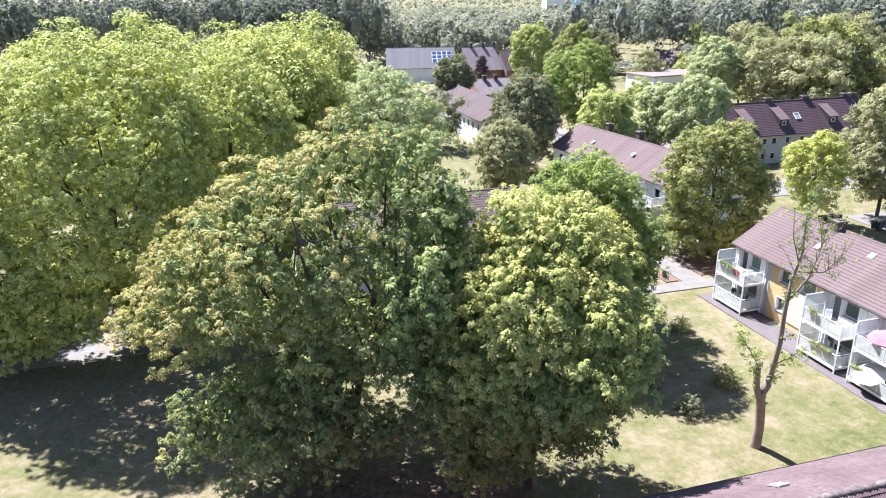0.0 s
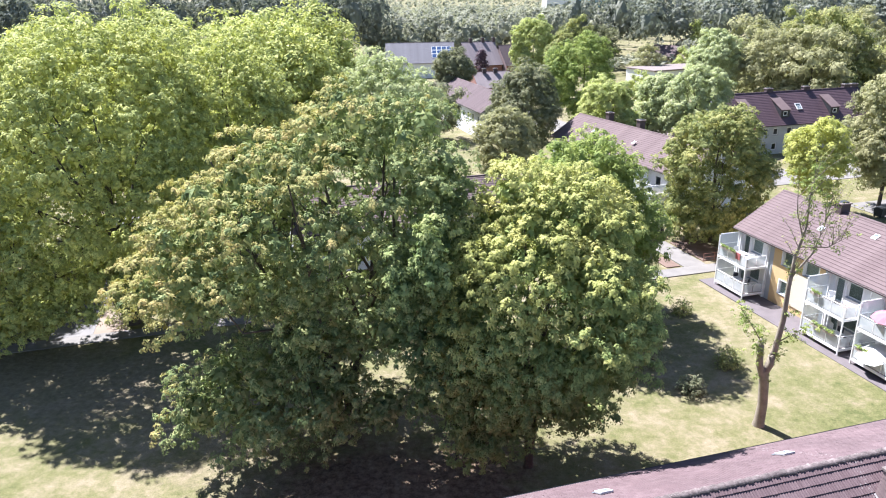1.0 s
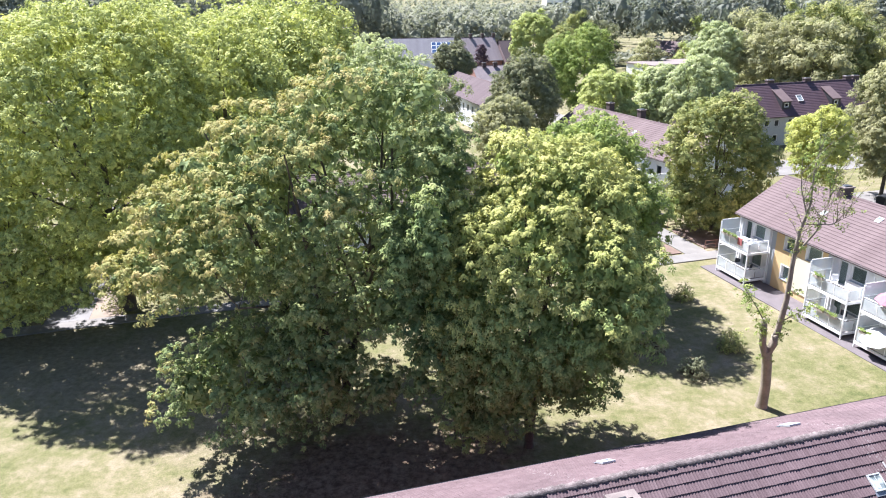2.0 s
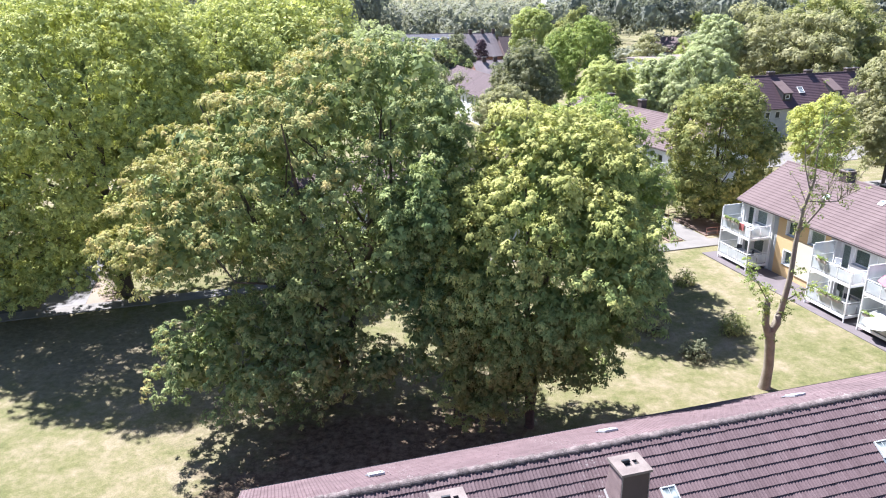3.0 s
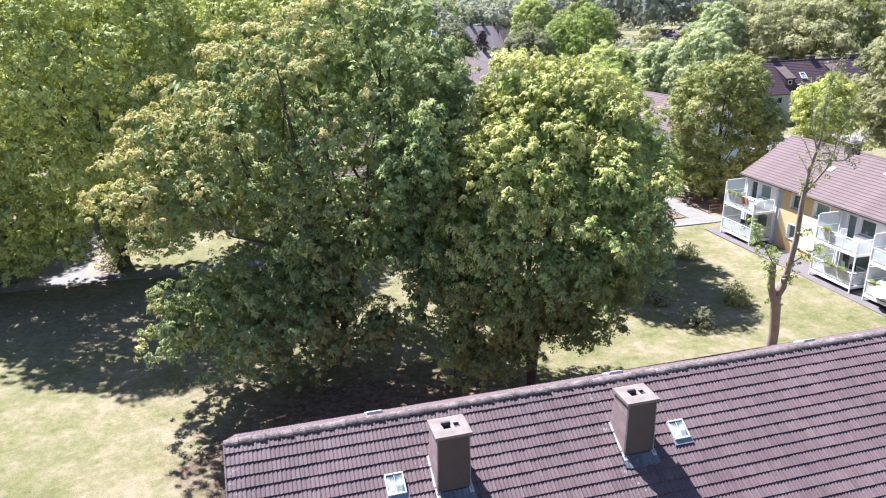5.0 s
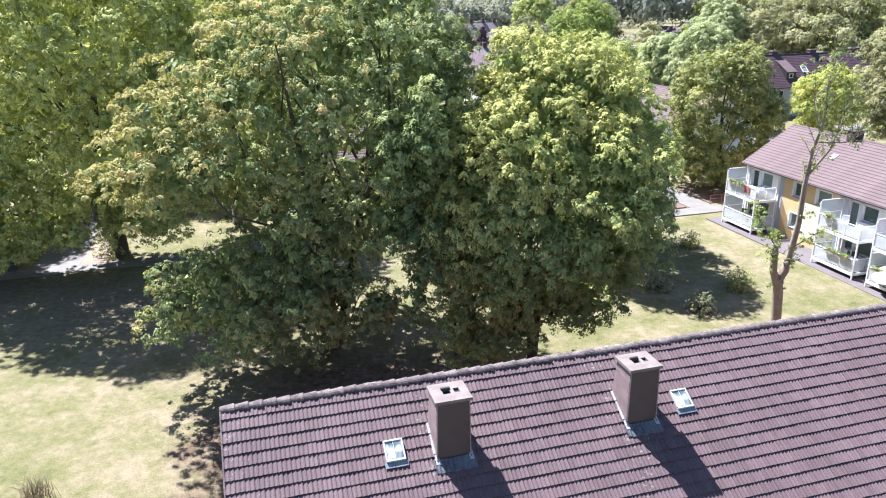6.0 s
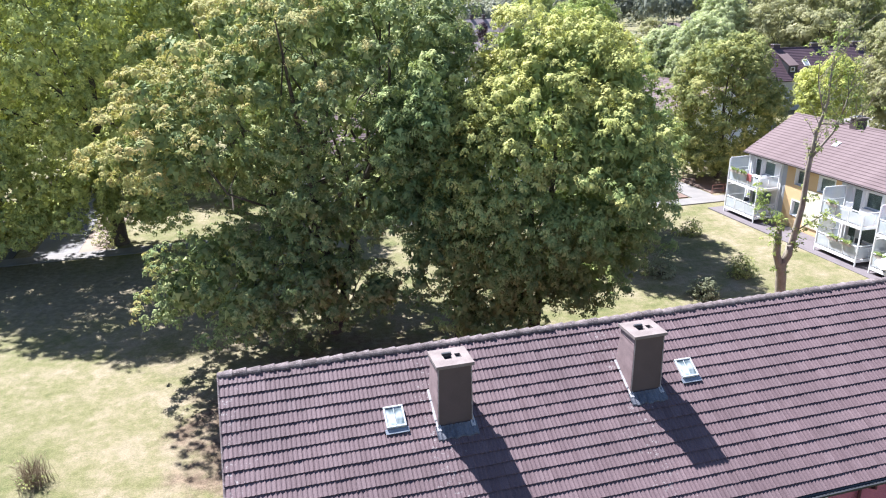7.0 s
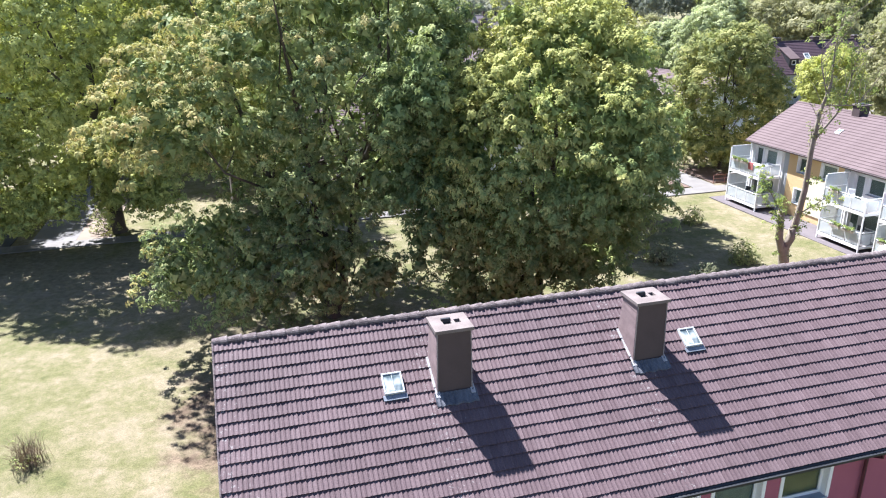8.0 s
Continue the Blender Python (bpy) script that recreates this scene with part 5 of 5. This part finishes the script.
def factory_hall(x, y, w, d, h, mat, label):
    Fh = empty("factory_hall", Matrix.Translation((x, y, 0)), label, "factory")
    part("hall_body", boxes((0, w, 0, d, 0, h)), mat, Fh)
    part("parapet", boxes((-0.5, w + 0.5, -0.5, d + 0.5, h, h + 1.2)), M_WHITEW, Fh)
    for k in range(int(w / 9)):
        part("window_band", boxes((k * 9 + 1, k * 9 + 7, -0.3, 0, h * 0.45, h * 0.7)), M_GLASS, Fh)


factory_hall(121, 880, 33, 40, 22.0, M_WHITEW, "pale industrial hall on the horizon")
factory_hall(157, 886, 40, 30, 24.5, M_BLUE, "light blue industrial hall on the horizon")


def roof_chimney(u, v, zb, zt, w=0.9, d=0.7, turn=0, mat=None):
    """A plain stack on a far roof with a slab on stubs."""
    C = empty("chimney", at_grid(u, v, zb, turn), "dark chimney with a pale slab on a tiled roof", "chimney", "chimneys on the far roofs")
    part("shaft", bevelled((-w / 2, w / 2, -d / 2, d / 2, 0, zt - zb - 0.2), w=0.02), mat or M_CEMENT, C)
    part("cap", bevelled((-w / 2 - 0.08, w / 2 + 0.08, -d / 2 - 0.08, d / 2 + 0.08, zt - zb - 0.2, zt - zb - 0.08), w=0.02), M_CONCRETE, C)
    part("cowl", bevelled((-w / 2 + 0.1, w / 2 - 0.1, -d / 2 + 0.1, d / 2 - 0.1, zt - zb - 0.08, zt - zb), w=0.02), M_DARK, C)


roof_chimney(49.8, 48.0, 8.2, 9.5, 1.0, 0.8)
roof_chimney(49.8, 33.0, 8.2, 9.5, 1.0, 0.8)
for u, v in ((54.0, 97.6), (54.8, 90.0), (55.6, 82.4)):
    roof_chimney(u, v, 8.0, 9.9, 0.9, 0.9, 6)
for u in (90.3, 98.2, 107.0, 108.7):
    roof_chimney(u, 107.3, 9.4, 10.7, 1.3, 0.8)
for u, v in ((79.0, 243.2), (83.5, 243.5), (87.6, 243.8), (93.5, 240.9), (61.0, 176.5), (64.0, 176.5)):
    roof_chimney(u, v, 8.0 if v < 200 else 11.2 - (u > 90) * 1.2, 9.2 if v < 200 else 12.9 - (u > 90) * 1.2, 1.0, 0.8)


def far_roof_light(u, v, z, turn, pitch, size=0.55):
    R = empty("roof_light", at_grid(u, v, z, turn) @ Matrix.Rotation(radians(pitch), 4, "X") @ Matrix.Scale(size, 4), "pale framed roof light in a tiled roof", "roof light")
    part("frame", bevelled((-0.45, 0.45, -0.05, 0.05, 0, 0.1), (-0.45, 0.45, 0.9, 1.0, 0, 0.1), (-0.45, -0.37, 0.05, 0.9, 0, 0.1), (0.37, 0.45, 0.05, 0.9, 0, 0.1), w=0.01), M_WHITE, R)
    part("pane", boxes((-0.37, 0.37, 0.05, 0.9, 0.05, 0.06)), M_SKYGLASS, R)


P_B = math.degrees(math.atan2(3.2, 5.2))
far_roof_light(48.3, 43.0, 5.5 + 3.7 * 3.2 / 5.2 + 0.03, -90, P_B)
far_roof_light(47.3, 47.6, 5.5 + 2.7 * 3.2 / 5.2 + 0.03, -90, P_B)
far_roof_light(50.6, 96.5, 7.2, -84, P_B)
far_roof_light(51.6, 86.5, 7.25, -84, P_B)
far_roof_light(94.6, 104.0, 5.0 + 2.2 * 5 / 5.2 + 0.05, 0, math.degrees(math.atan2(5, 5.2)), 1.25)


def dormer(u):
    """A shed dormer with one small window on the grey house."""
    D = empty("dormer", at_grid(u, 101.8, 5.0, 0), "dark tiled dormer with a small white window", "dormer", "dormers on the dark roof")
    w, y0, sl = 0.85, 1.15, 5 / 5.2
    zb, zt = y0 * sl, y0 * sl + 1.25
    yr = y0 + 2.7
    for sx in (-1, 1):
        g = bmesh.new()
        vs = [g.verts.new((sx * w + o, y, z)) for o in (-0.06, 0.06) for y, z in ((y0, zb - 0.1), (yr, yr * sl - 0.1), (y0, zt))]
        for f in ((0, 1, 2), (5, 4, 3), (0, 3, 4, 1), (1, 4, 5, 2), (2, 5, 3, 0)):
            g.faces.new([vs[i] for i in f])
        part("cheek", g, M_DARK, D)
    fr = part("front", wall_bm(2 * w - 0.14, 1.3, 0.1, [(0.35, 2 * w - 0.5, 0.35, 1.1)]), M_DARK, D)
    fr.matrix_local = Matrix.Translation((-w + 0.07, y0, zb - 0.05))
    window(D, 0.35, 0.35, 2 * w - 0.85, 0.75, Matrix.Translation((-w + 0.07, y0 - 0.06, zb - 0.05)))
    rf = bmesh.new()
    prism(rf, [(y0 - 0.25, zt - 0.02), (yr + 0.4, (yr + 0.4) * sl + 0.02), (yr + 0.4, (yr + 0.4) * sl + 0.14), (y0 - 0.25, zt + 0.1)], -w - 0.15, w + 0.15)
    part("roof", rf, M_TILE_B, D)


for u in (83.6, 90.8, 101.2):
    dormer(u)


def solar(u, v, z):
    S = empty("solar_array", at_grid(u, v, z, -12) @ Matrix.Rotation(math.atan2(6.5, 7.5), 4, "X"), "blue solar panels with white frames on the roof", "solar panels")
    for i in range(4):
        for j in range(3):
            p = part("solar_panel", bevelled((i * 1.75, i * 1.75 + 1.65, j * 1.75, j * 1.75 + 1.65, 0, 0.08), w=0.02), M_WHITE, S)
            part("cell_sheet", boxes((i * 1.75 + 0.1, i * 1.75 + 1.55, j * 1.75 + 0.1, j * 1.75 + 1.55, 0.084, 0.09)), M_SOLAR, p)


M_SOLAR = surface("solar_cells", (0.03, 0.06, 0.14), (0.06, 0.10, 0.2), 1, 10, 0.2, 0, 0)
solar(65.5, 244.5, 6.70)


# ---- balconies of the yellow house ----
M_MAUVE = surface("mauve_cloth", (0.24, 0.10, 0.13), (0.34, 0.16, 0.19), 2, 60, 0.9, 0, 0.1)
M_CLOTH = surface("white_cloth", (0.70, 0.70, 0.68), (0.80, 0.80, 0.78), 2, 60, 0.9, 0, 0.1)
M_CHAIR = surface("dark_plastic", (0.035, 0.04, 0.05), (0.06, 0.065, 0.075), 2, 60, 0.5, 0, 0.05)
M_TERRA = surface("planter_box", (0.32, 0.27, 0.24), (0.42, 0.36, 0.32), 2, 60, 0.9, 0, 0.1)
M_REDCLOTH = surface("red_cloth", (0.3, 0.08, 0.08), (0.4, 0.13, 0.12), 2, 60, 0.9, 0, 0.1)
BALC_W, BALC_D, FLOORS = 4.1, 2.3, (0.55, 3.1)


def balcony(x, place=None, group="balconies of the yellow house"):
    """A free-standing two-storey steel balcony in front of the yellow house; local x along the front, -y outwards."""
    B = empty("balcony", place or at_grid(45.02, 55.2 - x, 0, -90), "white two-storey steel balcony with frosted panels", "balcony", group)
    W_, D = BALC_W, BALC_D
    for px in (0.0, W_ - 0.1):
        for py, top in ((-D, 4.0), (-0.14, 5.1)):
            part("post", bevelled((px, px + 0.1, py, py + 0.1, -0.15, top), w=0.012), M_WHITE, B)
    for z in FLOORS:
        part("deck", bevelled((0.1, W_ - 0.1, -D + 0.1, -0.02, z - 0.06, z), w=0.01), M_CONCRETE, B)
        for y in (-D, -0.14):
            part("beam", bevelled((0.1, W_ - 0.1, y + 0.01, y + 0.09, z - 0.24, z - 0.02), w=0.01), M_WHITE, B)
        for px in (0.0, W_ - 0.1):
            part("beam", bevelled((px + 0.01, px + 0.09, -D + 0.1, -0.14, z - 0.24, z - 0.02), w=0.01), M_WHITE, B)
        part("handrail", bevelled((0.1, W_ - 0.1, -D + 0.02, -D + 0.09, z + 1.0, z + 1.05), w=0.01), M_WHITE, B)
        part("handrail", bevelled((W_ - 0.09, W_ - 0.02, -D + 0.1, -0.14, z + 1.0, z + 1.05), w=0.01), M_WHITE, B)
        for k in range(3):
            a = 0.14 + k * (W_ - 0.24) / 3
            part("panel", bevelled((a, a + (W_ - 0.24) / 3 - 0.06, -D + 0.04, -D + 0.06, z + 0.06, z + 0.9), w=0.005), M_FROST, B)
            if k:
                part("baluster", bevelled((a - 0.05, a - 0.01, -D + 0.03, -D + 0.08, z - 0.02, z + 1.0), w=0.005), M_WHITE, B)
        for k in range(2):
            a = -D + 0.16 + k * (D - 0.32) / 2
            part("panel", bevelled((W_ - 0.06, W_ - 0.04, a, a + (D - 0.32) / 2 - 0.05, z + 0.06, z + 0.9), w=0.005), M_FROST, B)
        part("end_screen", bevelled((0.03, 0.07, -D + 0.14, -0.2, z + 0.06, z + 2.0), w=0.005), M_FROST, B, "tall frosted privacy screen")
        part("screen_rail", bevelled((0.02, 0.08, -D + 0.1, -0.14, z + 2.0, z + 2.06), w=0.005), M_WHITE, B)
        part("screen_rail", bevelled((0.02, 0.08, -D + 0.1, -0.14, z + 1.0, z + 1.05), w=0.005), M_WHITE, B)
    part("post", bevelled((0.0, 0.1, -D, -D + 0.1, 4.0, 5.02), w=0.012), M_WHITE, B)


def on_balcony(x, lx, ly, z, turn=0):
    return at_grid(45.02, 55.2 - x, 0, -90) @ Matrix.Translation((lx, ly, z)) @ Matrix.Rotation(radians(turn), 4, "Z")


def garden_chair(m, mat, label):
    C = empty("garden_chair", m, label, "chair", "balcony chairs")
    part("seat", bevelled((-0.25, 0.25, -0.25, 0.25, 0.40, 0.45), w=0.02), mat, C)
    part("backrest", bevelled((-0.25, 0.25, 0.22, 0.28, 0.45, 1.0), w=0.02), mat, C)
    for sx in (-0.22, 0.19):
        for sy in (-0.23, 0.2):
            part("leg", bevelled((sx, sx + 0.03, sy, sy + 0.03, 0, 0.4), w=0.005), mat, C)
        part("armrest", bevelled((sx - 0.02, sx + 0.04, -0.22, 0.24, 0.62, 0.65), w=0.008), mat, C)


def balcony_table(m):
    T = empty("balcony_table", m, "small white balcony table", "table")
    part("tabletop", bevelled((-0.45, 0.45, -0.35, 0.35, 0.70, 0.74), w=0.01), M_WHITE, T)
    for sx in (-0.38, 0.34):
        for sy in (-0.28, 0.24):
            part("leg", bevelled((sx, sx + 0.04, sy, sy + 0.04, 0, 0.7), w=0.005), M_WHITE, T)


def parasol(m, mat, label, r=1.25, h=2.1, tilt=0):
    P = empty("parasol", m, label, "parasol")
    v, f = tubes([[((0, 0, 0), 0.025), ((0, 0, h), 0.025)]], 8)
    part("pole", mesh_np("pole", v, f, True), M_WHITE, P)
    part("base", bevelled((-0.22, 0.22, -0.22, 0.22, 0, 0.08), w=0.02), M_CONCRETE, P)
    bm = bmesh.new()
    n = 8
    apex = [bm.verts.new((0, 0, h + 0.05 - o)) for o in (0, 0.02)]
    rim = [[bm.verts.new((r * math.cos(k * math.tau / n), r * math.sin(k * math.tau / n), h - 0.42 - o)) for k in range(n)] for o in (0, 0.02)]
    mid = [[bm.verts.new((0.55 * r * math.cos(k * math.tau / n), 0.55 * r * math.sin(k * math.tau / n), h - 0.14 - o)) for k in range(n)] for o in (0, 0.02)]
    for k in range(n):
        q = (k + 1) % n
        bm.faces.new((apex[0], mid[0][k], mid[0][q]))
        bm.faces.new((mid[0][k], rim[0][k], rim[0][q], mid[0][q]))
        bm.faces.new((apex[1], mid[1][q], mid[1][k]))
        bm.faces.new((mid[1][q], rim[1][q], rim[1][k], mid[1][k]))
        bm.faces.new((rim[0][k], rim[1][k], rim[1][q], rim[0][q]))
    c = part("canopy", bm, mat, P)
    c.matrix_local = Matrix.Rotation(radians(tilt), 4, "X")


def flower_box(m, seed, w=1.0, leaf=None):
    F = empty("flower_box", m, "flower box with green plants hung on a balcony rail", "flower box", "balcony flower boxes")
    part("trough", bevelled((0, w, 0, 0.18, 0, 0.18), w=0.015), M_TERRA, F)
    rng = np.random.default_rng(seed)
    c = np.stack([rng.random(26) * w, 0.09 + rng.normal(size=26) * 0.06, 0.22 + 0.14 * rng.random(26)], 1)
    part("planting", leaf_mesh("planting", c, np.tile([[0, 0, 1.0]], (26, 1)), 9, 0.11, 0.12, rng), leaf or L_CHESTNUT, F)


for bx in BAYS:
    balcony(bx)
C_PLACE = at_grid(47.4, 104.4, 0, -84)
for bx in (6.5, 17.0, 24.5):
    balcony(0, C_PLACE @ Matrix.Translation((bx, 0.42, 0)), "balconies of the white house")
garden_chair(on_balcony(0.55, 1.4, -1.2, FLOORS[0], 20), M_CHAIR, "dark plastic balcony chair with armrests")
garden_chair(on_balcony(0.55, 2.9, -1.0, FLOORS[0], -60), M_CHAIR, "dark plastic balcony chair with armrests")
balcony_table(on_balcony(0.55, 2.1, -1.3, FLOORS[0]))
balcony_table(on_balcony(0.55, 2.2, -1.2, FLOORS[1]))
garden_chair(on_balcony(0.55, 1.2, -1.0, FLOORS[1], 90), M_WHITE, "white plastic balcony chair with armrests")
garden_chair(on_balcony(0.55, 3.1, -1.1, FLOORS[1], -90), M_WHITE, "white plastic balcony chair with armrests")
_t = empty("towel", on_balcony(0.55, 2.6, -2.27, FLOORS[1] + 0.46), "red cloth hung over the balcony rail", "cloth")
part("drape", bevelled((0, 0.6, -0.06, -0.03, 0.0, 0.6), (0, 0.6, -0.06, 0.1, 0.6, 0.63), w=0.006), M_REDCLOTH, _t)
garden_chair(on_balcony(11.9, 2.6, -0.9, FLOORS[0], 20), M_CHAIR, "dark plastic balcony chair with armrests")
garden_chair(on_balcony(11.9, 1.6, -1.0, FLOORS[0], -20), M_WHITE, "white plastic balcony chair with armrests")
garden_chair(on_balcony(11.9, 1.3, -0.9, FLOORS[1], 40), M_WHITE, "white plastic balcony chair with armrests")
balcony_table(on_balcony(11.9, 2.9, -1.4, FLOORS[0]))
parasol(on_balcony(17.2, 1.8, -1.0, FLOORS[1]), M_MAUVE, "open mauve parasol on an upper balcony", 1.35, 1.75, 8)
parasol(on_balcony(17.2, 1.7, -1.5, FLOORS[0]), M_CLOTH, "open white parasol on a lower balcony", 1.25, 1.5, 25)
for bx, lx, z, sd in ((0.55, 0.4, 3.95, 1), (0.55, 1.6, 3.95, 2), (11.9, 0.6, 3.95, 3), (11.9, 1.2, 1.4, 4), (11.9, 2.5, 1.4, 5), (17.2, 0.4, 1.4, 6)):
    flower_box(on_balcony(bx, lx, -BALC_D - 0.16, z), sd)

# ---- paths and paving ----
def slab(name, u0, u1, v0, v1, mat, label, h=0.03, cat="paving"):
    S = empty(name, at_grid(u0, v0, 0), label, cat, kind="structure")
    part("surface", boxes((0, u1 - u0, 0, v1 - v0, -0.3, h)), mat, S)
    return S


slab("footpath", -60, 24, 59.4, 61.0, M_PAVE, "pale concrete footpath beside the lawn", 0.03)
slab("footpath", -17.6, -14.1, 61.0, 98.0, M_ASPHALTPATH, "grey footpath leading between the tall trees", 0.035)
slab("car_park", -60, -19.0, 61.0, 66.4, M_ASPHALT, "dark asphalt parking strip under the trees", 0.02)
slab("kerb", -60, -19.0, 66.4, 66.7, M_CONCRETE, "raised concrete kerb of the parking strip", 0.12)
slab("bare_ground", -14.1, -11.5, 61.0, 84.0, M_SAND, "sandy bare ground beside the footpath", 0.02)
slab("footpath", 30.0, 46.5, 57.5, 59.4, M_PAVE, "pale paved footpath at the house corner", 0.03)
slab("footpath", 42.6, 45.2, 59.4, 69.5, M_PAVE, "pale paved footpath leading to the waste containers", 0.034)
slab("flower_bed", 45.5, 49.2, 60.4, 66.6, M_SOIL, "bare reddish mulch bed", 0.05)
slab("flower_bed", 40.8, 42.4, 59.8, 62.6, M_SOIL, "mulch bed with sparse grass", 0.05)
slab("house_paving", 42.0, 45.0, 23.0, 56.0, M_DARKPAVE, "dark paving slabs under the balconies", 0.02)
slab("road", 56.5, 62.0, 20.0, 92.0, M_PAVE, "light grey access road behind the yellow house", 0.02)
slab("road", 62.0, 150.0, 84.0, 92.0, M_PAVE, "light grey road in front of the grey house", 0.024)
slab("road", 62.0, 69.0, 92.0, 210.0, M_PAVE, "pale street between the houses", 0.024)
slab("car_park", 76.0, 92.0, 66.0, 73.0, M_PAVE, "pale concrete yard", 0.03)


def garage_row(u, v, n, turn):
    G = empty("garage_row", at_grid(u, v, 0, turn), "row of low garages with pale flat roofs", "garage")
    for k in range(n):
        part("garage_box", bevelled((k * 3.0, k * 3.0 + 2.9, 0, 5.6, 0, 2.35), w=0.03), M_BRICK, G)
        part("garage_roof", bevelled((k * 3.0 - 0.04, k * 3.0 + 2.94, -0.1, 5.7, 2.35, 2.5), w=0.02), M_CONCRETE, G)
        part("garage_door", bevelled((k * 3.0 + 0.25, k * 3.0 + 2.65, -0.03, 0.0, 0.02, 2.1), w=0.01), M_WHITE, G)


garage_row(70.0, 128.0, 7, -90)


def bin_box(u, v, turn=0):
    B = empty("waste_container", at_grid(u, v, 0.03, turn), "dark grey wheeled waste container by the path", "waste container", "waste containers")
    bm = bmesh.new()
    prism(bm, [(0, 0.18), (0.9, 0.18), (1.0, 1.1), (-0.08, 1.1)], 0, 1.35)
    part("tub", bm, M_DARK, B)
    lid = bmesh.new()
    prism(lid, [(-0.1, 1.1), (1.02, 1.1), (0.9, 1.25), (0.45, 1.32), (0.0, 1.25)], -0.03, 1.38)
    part("lid", lid, M_DARK, B)
    for x in (0.08, 1.2):
        for y in (0.08, 0.75):
            part("wheel", bevelled((x, x + 0.07, y, y + 0.16, 0.0, 0.18), w=0.02), M_CHAIR, B)


bin_box(42.9, 67.6)
bin_box(44.5, 68.4, 5)
bin_box(75.0, 66.3, 20)
bin_box(70.0, 70.0, 0)
bin_box(71.6, 70.2, 0)


def low_fence(u0, u1, v, n):
    Fn = empty("low_fence", at_grid(u0, v, 0), "low tubular metal fence at the bed", "fence")
    L = u1 - u0
    for k in range(n + 1):
        vv, ff = tubes([[((L * k / n, 0, -0.1), 0.03), ((L * k / n, 0, 0.9), 0.03)]], 6)
        part("post", mesh_np("post", vv, ff), M_BRICK, Fn)
    for z in (0.5, 0.88):
        vv, ff = tubes([[((0, 0, z), 0.025), ((L, 0, z), 0.025)]], 6)
        part("rail", mesh_np("rail", vv, ff), M_BRICK, Fn)


low_fence(45.4, 50.5, 67.2, 4)
low_fence(45.4, 49.4, 60.2, 3)
